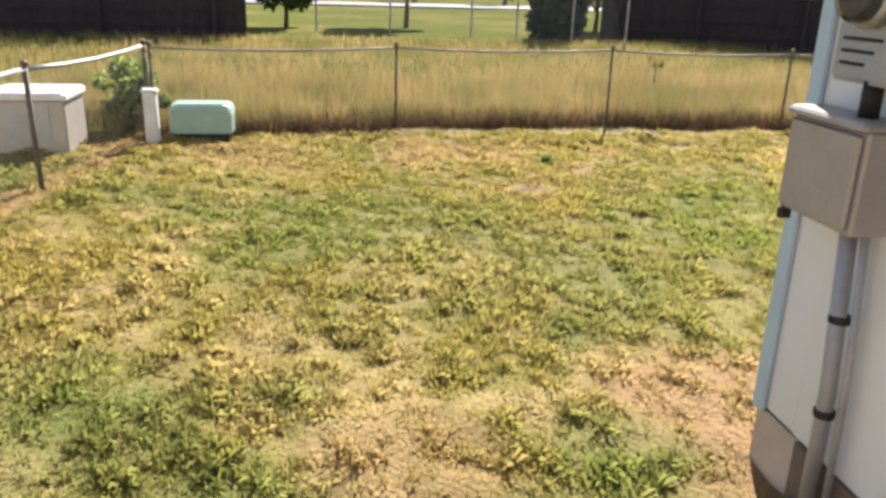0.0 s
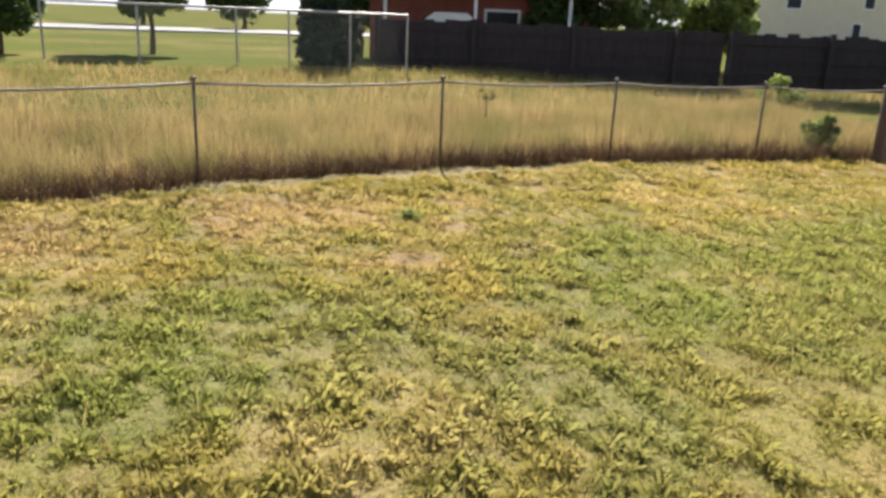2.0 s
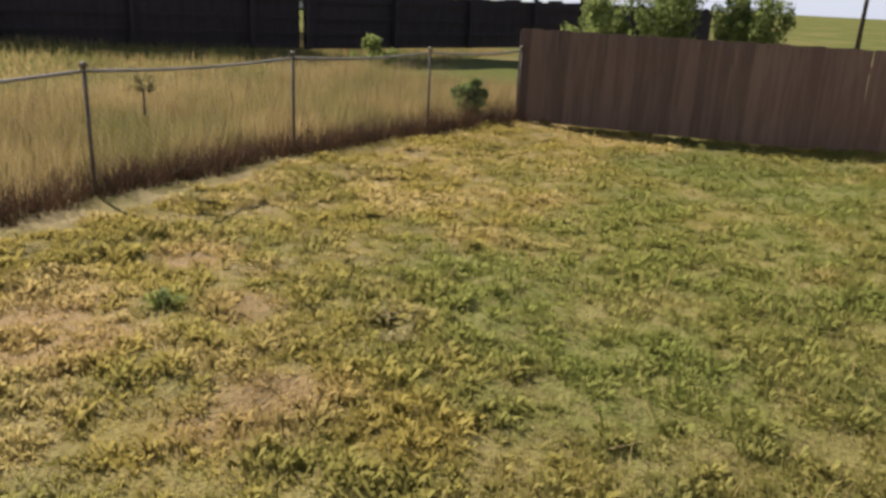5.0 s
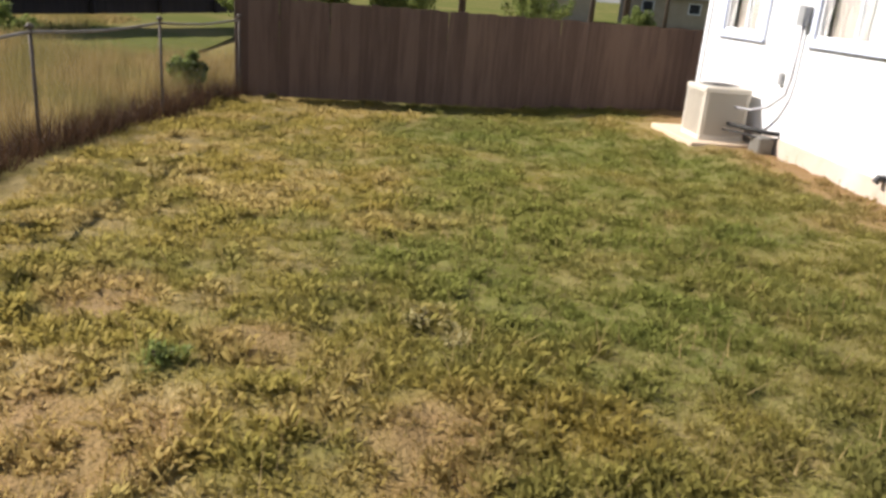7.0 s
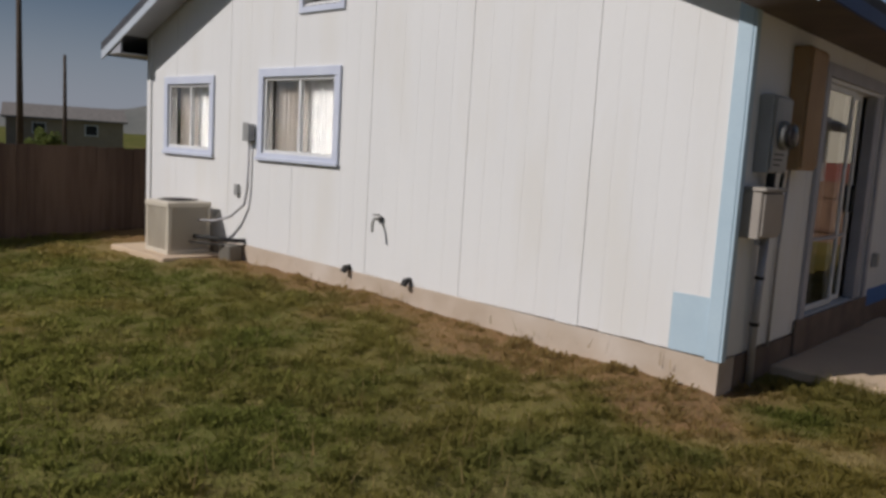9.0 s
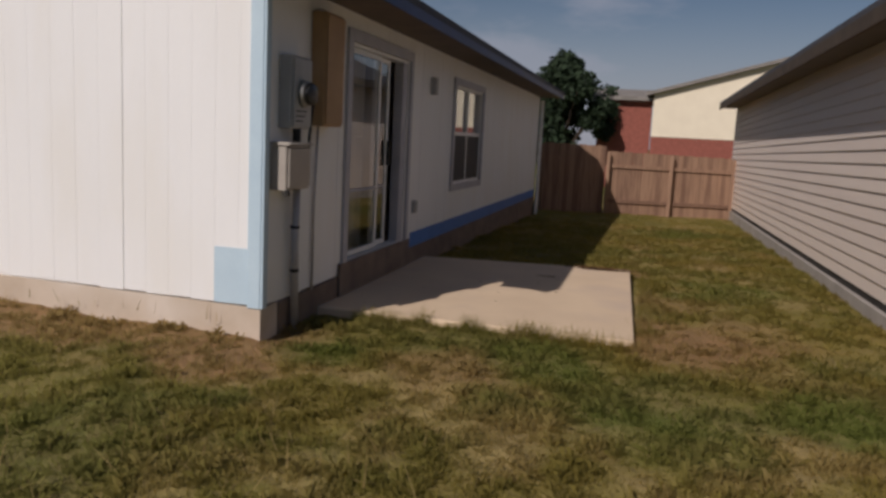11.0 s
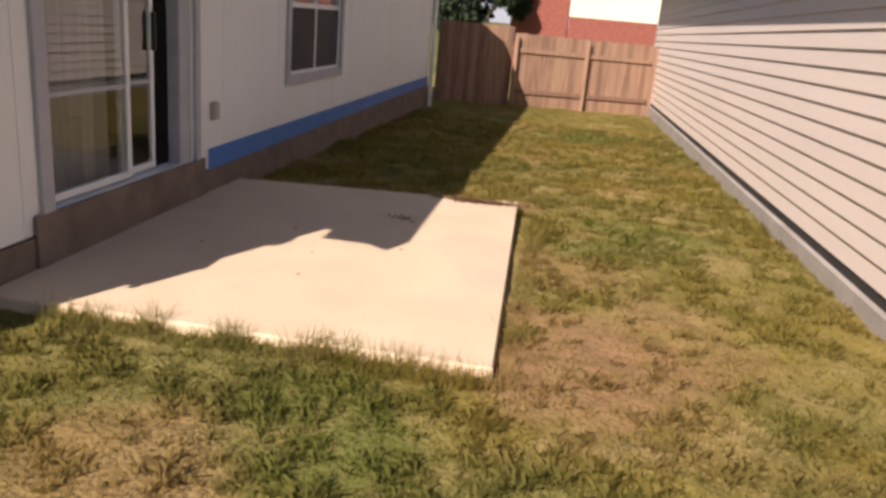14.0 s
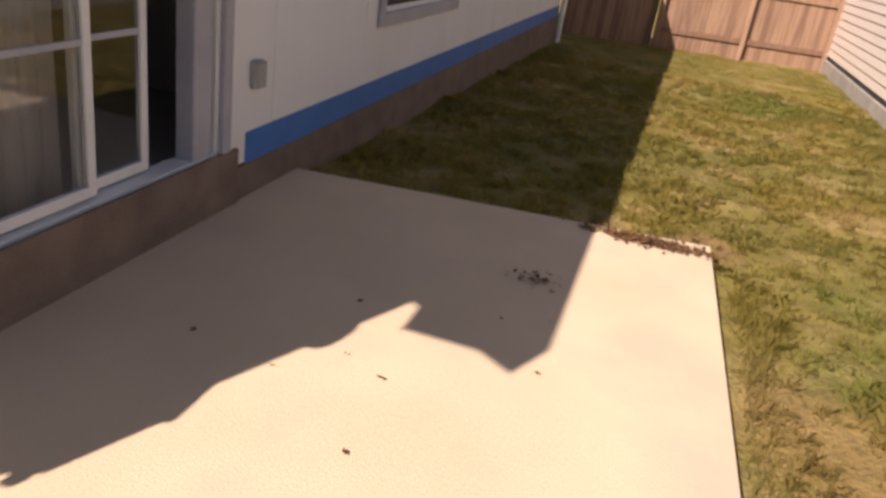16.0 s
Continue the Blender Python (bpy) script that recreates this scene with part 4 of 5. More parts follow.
for a, b, o in ((u0 + 0.032, 2.42, -0.045), (2.36, 2.79, -0.085)):
    leaf = part("door_leaf", ring_frame(BM(), a + 0.045, b - 0.045, z0 + 0.09, z1 - 0.08, 0.044, o - 0.016, o + 0.016, SIDE, 0.003), "whitevinyl", door)
    pane = part("pane", slab_box(BM(), a + 0.046, b - 0.046, o - 0.003, o + 0.003, z0 + 0.091, z1 - 0.081, SIDE), "glass", leaf)
    pane.visible_shadow = False
    part("cross_bar", slab_box(BM(), a + 0.046, b - 0.046, o + 0.004, o + 0.014, 0.93, 0.955, SIDE), "greytrim", leaf)
    if b > 2.6:
        part("door_handle", slab_box(BM(), b - 0.04, b - 0.01, o + 0.017, o + 0.05, 1.15, 1.4, SIDE, 0.008), "black", leaf, "black pull handle")
part("door_curtain", pleats(BM(), u0 + 0.05, 2.42, ZB + 0.005, z1 - 0.05, -0.22, SIDE, 0.012, 0.09), "curtain", door, "dim beige vertical blinds")
part("threshold", slab_box(BM(), u0 + 0.002, u1 - 0.002, -0.1, 0.012, ZB - 0.012, z0 + 0.001, SIDE, 0.004), "whitevinyl", door)

# shaded side window: upper sash clear, lower sash behind a dark screen
u0, u1, z0, z1 = SWIN
win = part("window", ring_frame(BM(), u0, u1, z0, z1, 0.09, 0.002, 0.03, SIDE, 0.004), "greytrim", house, "grey painted trim round a single-hung window")
part("window_frame", ring_frame(BM(), u0 + 0.035, u1 - 0.035, z0 + 0.035, z1 - 0.035, 0.033, -0.09, -0.004, SIDE), "whitevinyl", win)
zm, um = 1.52, (u0 + u1) / 2
part("meeting_rail", slab_box(BM(), u0 + 0.036, u1 - 0.036, -0.07, -0.012, zm - 0.025, zm + 0.025, SIDE, 0.004), "whitevinyl", win)
for a, b in ((u0 + 0.036, um - 0.02), (um + 0.02, u1 - 0.036)):
    part("insect_screen", slab_box(BM(), a, b, -0.02, -0.016, z0 + 0.036, zm - 0.026, SIDE), "screen", win, "dark insect screen")
    pane = part("pane", slab_box(BM(), a, b, -0.05, -0.046, zm + 0.026, z1 - 0.036, SIDE), "glass", win)
    pane.visible_shadow = False
part("mullion", slab_box(BM(), um - 0.019, um + 0.019, -0.06, -0.01, z0 + 0.036, z1 - 0.036, SIDE, 0.004), "whitevinyl", win)
part("curtain", pleats(BM(), u0 + 0.02, u1 - 0.02, z0 + 0.02, z1 - 0.02, -0.16, SIDE), "curtain", win)
# downpipe at the far corner
part("downpipe", tube(BM(), [(-0.08, -L + 0.1, -0.2), (-0.08, -L + 0.1, ZE - 0.14)], 0.04), "whitevinyl", house)
settle(house)

# ---- patio ----
bm = BM()
PAT = [(-0.014, -0.95), (-2.56, -0.95), (-2.44, -4.4), (-0.014, -4.05)]
top = [bm.verts.new((x * 0.995 - 0.006, y + (0.012 if y < -2 else -0.012), 0.034)) for x, y in PAT]
mid = [bm.verts.new((x, y, 0.022)) for x, y in PAT]
low = [bm.verts.new((x, y, -0.14)) for x, y in PAT]
bm.faces.new(top)
bm.faces.new(list(reversed(low)))
for lo, hi in ((low, mid), (mid, top)):
    for i in range(4):
        j = (i + 1) % 4
        bm.faces.new((lo[i], lo[j], hi[j], hi[i]))
patio = tagged(part("patio_slab", bm, "slab"), "pale poured concrete patio slab beside the house", "patio", kind="structure")


# ---- meters and boxes on the shaded wall ----
def wall_box(name, u0, u1, z0, z1, depth, mat, label, cat, o=0.001):
    ob = thing(name, tuple(SIDE @ Vector(((u0 + u1) / 2, 0, z0))), label, cat)
    part("body", slab_box(BM(), u0, u1, o, depth - 0.012, z0, z1, SIDE, 0.008), mat, ob)
    return ob


meter = wall_box("electric_meter", 0.2, 0.52, 1.47, 1.98, 0.11, "metergrey", "grey steel electric meter box with glass dome", "electric meter")
part("cover", slab_box(BM(), 0.215, 0.505, 0.099, 0.115, 1.485, 1.965, SIDE, 0.006), "metergrey", meter)
dome = Matrix.Translation((-0.115, -0.36, 1.72)) @ Matrix.Rotation(radians(-90), 4, "Y")
part("meter_ring", lathe(BM(), [(0.095, 0), (0.095, 0.03), (0.085, 0.04)], 24, dome), "galv", meter, "steel ring", True)
part("glass_dome", lathe(BM(), [(0.082, 0.041), (0.082, 0.07), (0.07, 0.085), (0.03, 0.09)], 24, dome), "glass", meter, "glass meter dome", True)
part("dial", lathe(BM(), [(0.06, 0.041), (0.06, 0.065)], 20, dome), "black", meter)
for k in range(3):
    part("label_strip", slab_box(BM(), 0.25, 0.36 + 0.03 * k, 0.116, 0.118, 1.52 + 0.035 * k, 1.53 + 0.035 * k, SIDE), "black", meter)
settle(meter)
breaker = wall_box("breaker_box", 0.09, 0.46, 1.04, 1.35, 0.14, "boxbeige", "beige steel breaker box with rounded hood", "electric box")
part("hood", slab_box(BM(), 0.08, 0.47, 0.001, 0.155, 1.352, 1.375, SIDE, 0.01), "boxbeige", breaker, "overhanging hood")
part("door", slab_box(BM(), 0.105, 0.445, 0.13, 0.146, 1.06, 1.335, SIDE, 0.006), "boxbeige", breaker)
part("latch", slab_box(BM(), 0.1, 0.13, 0.1, 0.14, 1.0, 1.04, SIDE, 0.006), "black", breaker, "black latch under the box")
settle(breaker)
tanbox = wall_box("electric_cabinet", 0.72, 1.08, 1.5, 2.36, 0.13, "tan", "tall tan weathered utility panel box", "electric box")
part("door", slab_box(BM(), 0.735, 1.065, 0.12, 0.136, 1.52, 2.34, SIDE, 0.006), "tan", tanbox)
settle(tanbox)


def pipe_thing(name, runs, mat, label, cat="pipe", clips=()):
    ob = thing(name, runs[0][0][0], label, cat)
    for path, r in runs:
        part("run", tube(BM(), path, r, 10), mat, ob, "", True)
    for x, y, z, r in clips:
        part("strap", lathe(BM(), [(r, -0.012), (r, 0.012)], 10, Matrix.Translation((x, y, z))), "black", ob)
    return settle(ob)


pipe_thing("conduit", [([(-0.05, -0.42, -0.05), (-0.05, -0.41, 0.5), (-0.07, -0.38, 1.04)], 0.027), ([(-0.04, -0.50, -0.02), (-0.04, -0.47, 0.6), (-0.06, -0.44, 1.04)], 0.012)], "conduit", "grey steel conduit down the wall", "conduit", [(-0.05, -0.414, 0.42, 0.034), (-0.055, -0.4, 0.75, 0.034)])
pipe_thing("conduit", [([(-0.07, -0.36, 1.37), (-0.07, -0.36, 1.48)], 0.03)], "black", "short dark conduit between meter and breaker box", "conduit")
pipe_thing("cable", [([(-0.02, -0.8, 0.2), (-0.02, -0.8, 0.9), (-0.03, -0.82, 1.5)], 0.01)], "conduit", "thin grey cable below the tan panel", "cable")
pipe_thing("cable", [([(-0.06, -0.56, 1.1), (-0.05, -0.6, 1.18), (-0.05, -0.62, 1.4), (-0.06, -0.64, 1.6), (-0.05, -0.7, 1.7)], 0.012)], "black", "black cable looped between the boxes", "cable")
outlet = wall_box("outdoor_outlet", 3.49, 3.58, 0.60, 0.74, 0.05, "metergrey", "grey weatherproof outdoor outlet cover", "outlet", 0.004)
part("lid", slab_box(BM(), 3.495, 3.575, 0.039, 0.052, 0.605, 0.735, SIDE, 0.005), "metergrey", outlet)
settle(outlet)
part_box = wall_box("wall_light", 4.05, 4.13, 1.95, 2.15, 0.09, "metergrey", "small grey wall light beside the patio door", "wall light", 0.004)
settle(part_box)

# ---- sunny wall fittings ----
ob = thing("faucet", (3.36, 0, 0.81), "small metal garden faucet on the white wall", "faucet")
part("flange", lathe(BM(), [(0.035, 0.001), (0.035, 0.01)], 12, Matrix.Translation((3.36, 0, 0.81)) @ Matrix.Rotation(radians(-90), 4, "X")), "galv", ob)
part("spout", tube(BM(), [(3.36, 0.0, 0.81), (3.35, 0.09, 0.82), (3.33, 0.13, 0.78), (3.32, 0.14, 0.70)], 0.014), "galv", ob)
part("handle", lathe(BM(), [(0.035, 0), (0.035, 0.012)], 10, Matrix.Translation((3.36, 0.06, 0.85))), "galv", ob)
settle(ob)
for x in (3.78, 2.93):
    ob = thing("drain_stub", (x, 0, 0.25), "short dark drain stub at the wall base", "pipe")
    part("elbow", tube(BM(), [(x, -0.02, 0.29), (x, 0.06, 0.29), (x, 0.08, 0.25)], 0.032), "black", ob)
    settle(ob)
ob = thing("ac_disconnect", (5.52, 0, 1.45), "grey electric disconnect box beside the window", "electric box")
part("body", slab_box(BM(), 5.47, 5.58, 0.001, 0.085, 1.47, 1.66, GABLE, 0.006), "metergrey", ob)
part("lid", slab_box(BM(), 5.465, 5.585, 0.086, 0.096, 1.465, 1.67, GABLE, 0.004), "metergrey", ob)
settle(ob)
pipe_thing("conduit", [([(5.53, 0.04, 1.47), (5.54, 0.04, 0.95), (5.58, 0.05, 0.75), (5.75, 0.12, 0.6), (5.95, 0.2, 0.53), (6.14, 0.3, 0.53)], 0.014)], "conduit", "curved grey cable whip from disconnect to air conditioner", "conduit")
ob = thing("wall_outlet", (5.78, 0, 0.8), "small grey outlet box on the white wall", "outlet")
part("body", slab_box(BM(), 5.75, 5.82, 0.001, 0.04, 0.84, 0.97, GABLE, 0.005), "metergrey", ob)
settle(ob)
pipe_thing("coolant_line", [([(5.62, -0.01, 0.33), (5.66, 0.1, 0.33), (5.9, 0.25, 0.34), (6.14, 0.35, 0.34)], 0.025), ([(5.6, -0.01, 0.28), (5.66, 0.14, 0.26), (5.9, 0.3, 0.28), (6.14, 0.4, 0.28)], 0.012)], "black", "black insulated coolant lines into the wall", "pipe")
ob = thing("cover_box", (5.75, 0.1, 0.0), "small dark box at the wall base by the air conditioner", "box")
part("body", slab_box(BM(), 5.62, 5.86, 0.03, 0.2, 0.06, 0.28, GABLE, 0.012), "acdark", ob)
settle(ob)
pad = tagged(part("equipment_pad", slab_box(BM(), 6.0, 7.3, 0.02, 0.8, -0.12, 0.125, None, 0.01), "slab"), "concrete pad under the air conditioner", "pad", kind="structure")


def air_conditioner(x0, y0, s, z0, h):
    """A boxed condenser: base pan, four louvred sides, corner posts, lid with a round fan grille."""
    x1, y1, z1 = x0 + s, y0 + s, z0 + h
    ob = thing("air_conditioner", (x0 + s / 2, y0 + s / 2, z0), "grey-beige louvred air conditioner condenser on a pad", "air conditioner")
    part("base_pan", slab_box(BM(), x0, x1, y0, y1, z0, z0 + 0.05, None, 0.008), "ac", ob)
    part("coil", slab_box(BM(), x0 + 0.035, x1 - 0.035, y0 + 0.035, y1 - 0.035, z0 + 0.051, z1 - 0.07), "acdark", ob)
    for a, b in ((x0, y0), (x1 - 0.05, y0), (x0, y1 - 0.05), (x1 - 0.05, y1 - 0.05)):
        part("corner_post", slab_box(BM(), a, a + 0.05, b, b + 0.05, z0 + 0.051, z1 - 0.061, None, 0.01), "ac", ob)
    n = 18
    for k in range(n):
        t = 0.06 + k * (s - 0.12) / (n - 1)
        for side in range(4):
            c = ((x0 + t - 0.006, x0 + t + 0.006, y0 + 0.004, y0 + 0.022), (x0 + t - 0.006, x0 + t + 0.006, y1 - 0.022, y1 - 0.004), (x0 + 0.004, x0 + 0.022, y0 + t - 0.006, y0 + t + 0.006), (x1 - 0.022, x1 - 0.004, y0 + t - 0.006, y0 + t + 0.006))[side]
            part("louvre", slab_box(BM(), *c, z0 + 0.052, z1 - 0.062), "ac", ob)
    part("lid", slab_box(BM(), x0 - 0.008, x1 + 0.008, y0 - 0.008, y1 + 0.008, z1 - 0.06, z1, None, 0.012), "ac", ob)
    cx, cy = x0 + s / 2, y0 + s / 2
    grille = BM()
    for r in (0.06, 0.1, 0.14, 0.18, 0.22):
        tube(grille, [(cx + r * math.cos(a * math.tau / 24), cy + r * math.sin(a * math.tau / 24), z1 + 0.012) for a in range(25)], 0.004, 5)
    part("fan_grille", grille, "black", ob)
    return settle(ob)


air_conditioner(6.2, 0.1, 0.54, 0.125, 0.6)


# ---- fences ----
def chain_fence(points, height, label, rail_r, rail_mat):
    """Posts, top rail and woven wire between them."""
    ob = thing("chain_link_fence", (*points[0], 0), label, "fence")
    wires_v, wires_f = [], []
    r = 0.0016
    for i, (x, y) in enumerate(points):
        part("post", tube(BM(), [(x, y, -0.2), (x, y, height + 0.01)], rail_r + 0.002, 10), "post", ob, "", True)
        part("post_cap", lathe(BM(), [(0.032, height + 0.011), (0.034, height + 0.03), (0.015, height + 0.05)], 10, Matrix.Translation((x, y, 0))), "post", ob, "", True)
    for (xa, ya), (xb, yb) in zip(points, points[1:]):
        sag = [(xa + (xb - xa) * t, ya + (yb - ya) * t, height - 0.02 - 0.035 * math.sin(t * math.pi)) for t in (0, 0.25, 0.5, 0.75, 1)]
        part("top_rail", tube(BM(), sag, rail_r, 8), rail_mat, ob, "", True)
        length = math.hypot(xb - xa, yb - ya)
        cell = 0.065
        n, rows = int(length / cell), int((height - 0.06) / cell)
        for k in range(n):
            for s in (1, -1):
                prev = None
                for q in range(rows + 1):
                    t = (k + (0.5 + 0.5 * s * (1 if q % 2 else -1))) / n
                    z = 0.02 + (height - 0.06) * q / rows
                    px, py = xa + (xb - xa) * t, ya + (yb - ya) * t
                    base = len(wires_v)
                    ux, uy = (xb - xa) / length * r, (yb - ya) / length * r
                    wires_v += [(px - ux, py - uy, z), (px + ux, py + uy, z)]
                    if prev is not None:
                        wires_f.append((prev, prev + 1, base + 1, base))
                    prev = base
    mesh = cloud("wire_mesh", np.array(wires_v), np.array(wires_f), "galv", ob)
    tagged(mesh, "woven diamond wire", kind="stuff")
    return settle(ob)


chain_fence(FENCE, 0.98, "low galvanised chain link fence along the dry field", 0.014, "oldrail")
chain_fence([(-3.55, 6.7), (-3.96, 4.28), (-4.4, 1.9), (-4.78, -0.15)], 1.0, "low galvanised chain link fence beside the neighbour", 0.02, "rail")


def picket_mesh(name, w, t, h, mat, dog=0.008):
    """One fence picket with clipped upper corners."""
    bm = BM()
    prof = [(-w / 2, 0), (w / 2, 0), (w / 2, h - dog), (w / 2 - dog, h), (-w / 2 + dog, h), (-w / 2, h - dog)]
    a = [bm.verts.new((x, -t / 2, z)) for x, z in prof]
    b = [bm.verts.new((x, t / 2, z)) for x, z in prof]
    bm.faces.new(a)
    bm.faces.new(list(reversed(b)))
    for i in range(len(prof)):
        j = (i + 1) % len(prof)
        bm.faces.new((a[j], a[i], b[i], b[j]))
    bmesh.ops.recalc_face_normals(bm, faces=bm.faces)
    me = bpy.data.meshes.new(name)
    bm.to_mesh(me)
    bm.free()
    me.materials.append(M[mat])
    return me


def picket_fence(a, b, h, mat, label, rails_out=None, za=0.0, zb=0.0, width=0.14):
    """Upright boards along a line; rails and posts stand on the side rails_out (+1, -1) of it."""
    ob = thing("wooden_fence", (*a, za), label, "fence")
    d = Vector((b[0] - a[0], b[1] - a[1], 0))
    n = round(d.length / (width - 0.006))
    rot = math.degrees(math.atan2(d.y, d.x))
    normal = Vector((-d.y, d.x, 0)).normalized()
    meshes = [picket_mesh("picket", width, 0.016, h + dh, mat) for dh in (0, 0.006, -0.007)]
    base = Vector((a[0], a[1], za))
    for k in range(n):
        t = (k + 0.5) / n
        p = Vector((d.x * t, d.y * t, (zb - za) * t - 0.01))
        shared("picket", meshes[k * 7 % 3], ob, Matrix.Translation(p + normal * random.uniform(-0.004, 0.004)) @ pose(0, 0, 0, 0, random.uniform(-0.5, 0.5), rot + random.uniform(-1.5, 1.5)))
    side = rails_out or 1
    for z in (0.28, h - 0.3) if h < 1.5 else (0.3, h - 0.42):
        bm = BM()
        p, q = base + normal * 0.03 * side, base + d + normal * 0.03 * side
        q.z = zb
        e = normal * 0.02
        hexa(bm, [tuple(v) for v in (p - e + Vector((0, 0, z)), q - e + Vector((0, 0, z)), q + e + Vector((0, 0, z)), p + e + Vector((0, 0, z)), p - e + Vector((0, 0, z + 0.09)), q - e + Vector((0, 0, z + 0.09)), q + e + Vector((0, 0, z + 0.09)), p + e + Vector((0, 0, z + 0.09)))])
        rail = part("rail", bm, mat, ob)
        rail.matrix_parent_inverse = Matrix.Translation(base).inverted()
    count = max(2, round(d.length / 1.75) + 1)
    for k in range(count):
        t = k / (count - 1)
        p = base + d * t + normal * 0.1 * side
        z0 = za + (zb - za) * t
        post = part("post", slab_box(BM(), p.x - 0.045, p.x + 0.045, p.y - 0.045, p.y + 0.045, z0 - 0.1, z0 + h - 0.04, None, 0.008), mat, ob)
        post.matrix_parent_inverse = Matrix.Translation(base).inverted()
    return ob


WOOD_H = 1.27
picket_fence((8.38, 6.16), (8.86, -0.6), WOOD_H, "fencewood", "dark brown weathered wooden picket fence closing the yard", 1)
picket_fence((0.05, -14.9), (-1.45, -15.6), 1.75, "redwood", "weathered reddish wooden fence across the side yard", 1, -0.27, -0.29)
picket_fence((-1.5, -15.6), (-4.66, -16.8), 1.62, "redwood", "weathered reddish wooden fence across the side yard", -1, -0.29, -0.33)

# ---- neighbour's house ----
NX, NY0, NY1, NZB = -4.72, -0.43, -17.9, 0.2
nb = thing("neighbour_house", (NX - 4, -9, 0), "neighbouring house with beige horizontal vinyl siding", "house")
wall = part("wall", slab_box(BM(), NX - 0.25, NX - 0.03, NY1, NY0 - 0.02, NZB - 0.6, 2.84), "lap", nb)
part("wall", slab_box(BM(), NX - 8, NX - 0.26, NY0 - 0.25, NY0 - 0.021, -0.2, 2.6), "lap", nb)
part("wall", slab_box(BM(), NX - 8, NX - 0.26, NY1, NY1 + 0.2, -0.6, 2.6), "lap", nb)
lap_h, drop = 0.14, 0.2   # the courses run down a little with the ground
for k in range(19):
    z, zd = NZB + k * lap_h, NZB + k * lap_h - drop
    bm = hexa(BM(), [(NX - 0.028, NY1, zd), (NX - 0.001, NY1, zd), (NX - 0.001, NY0 - 0.1, z), (NX - 0.028, NY0 - 0.1, z), (NX - 0.028, NY1, zd + lap_h), (NX - 0.016, NY1, zd + lap_h - 0.003), (NX - 0.016, NY0 - 0.1, z + lap_h - 0.003), (NX - 0.028, NY0 - 0.1, z + lap_h)])
    part("siding_board", bm, "lap", wall)
part("corner_trim", slab_box(BM(), NX - 0.03, NX + 0.02, NY0 - 0.098, NY0 + 0.01, NZB - 0.02, 2.63, None, 0.008), "cornertrim", nb, "cream corner trim")
part("corner_trim", slab_box(BM(), NX - 0.13, NX - 0.032, NY0 - 0.02, NY0 + 0.01, NZB - 0.02, 2.5, None, 0.008), "cornertrim", nb)
part("foundation", hexa(BM(), [(NX - 0.2, NY1, -0.9), (NX + 0.035, NY1, -0.9), (NX + 0.035, NY0 + 0.03, -0.6), (NX - 0.2, NY0 + 0.03, -0.6), (NX - 0.2, NY1, NZB - 0.275), (NX + 0.035, NY1, NZB - 0.285), (NX + 0.035, NY0 + 0.03, NZB - 0.085), (NX - 0.2, NY0 + 0.03, NZB - 0.075)]), "rawconc", nb, "rough grey concrete footing")
# near-black strip between the lowest siding course and the footing
part("tar_strip", hexa(BM(), [(NX - 0.1, NY1, NZB - 0.274), (NX - 0.012, NY1, NZB - 0.274), (NX - 0.012, NY0 - 0.01, NZB - 0.074), (NX - 0.1, NY0 - 0.01, NZB - 0.074), (NX - 0.1, NY1, NZB - 0.202), (NX - 0.012, NY1, NZB - 0.202), (NX - 0.012, NY0 - 0.01, NZB - 0.002), (NX - 0.1, NY0 - 0.01, NZB - 0.002)]), "blackgap", nb)
NE = 2.7
roof_side(-1, NX + 0.42, NX - 4, NY1 - 0.3, NY0 + 0.3, NE, 0.42, "shingle", nb)
roof_side(1, NX - 8.42, NX - 4, NY1 - 0.3, NY0 + 0.3, NE, 0.42, "shingle", nb)
part("eave_fascia", slab_box(BM(), NX + 0.4, NX + 0.425, NY1 - 0.29, NY0 + 0.29, NE - 0.1, NE + 0.04), "pole", nb, "dark brown fascia")
# eave shade is part of this soffit's dark colour
part("soffit", slab_box(BM(), NX + 0.007, NX + 0.398, NY1 - 0.2, NY0 + 0.28, NE - 0.06, NE - 0.045), "shadesoffit", nb)
bm = BM()
hexa(bm, [(NX - 7.9, NY0 - 0.25, 2.6), (NX - 0.1, NY0 - 0.25, 2.6), (NX - 0.1, NY0 - 0.03, 2.6), (NX - 7.9, NY0 - 0.03, 2.6), (NX - 4.02, NY0 - 0.25, 4.05), (NX - 3.98, NY0 - 0.25, 4.05), (NX - 3.98, NY0 - 0.03, 4.05), (NX - 4.02, NY0 - 0.03, 4.05)])
part("gable", bm, "lap", nb)
part("downpipe", tube(BM(), [(NX - 0.2, NY0 + 0.06, 0.0), (NX - 0.2, NY0 + 0.06, 2.2)], 0.035), "galv", nb)
settle(nb)


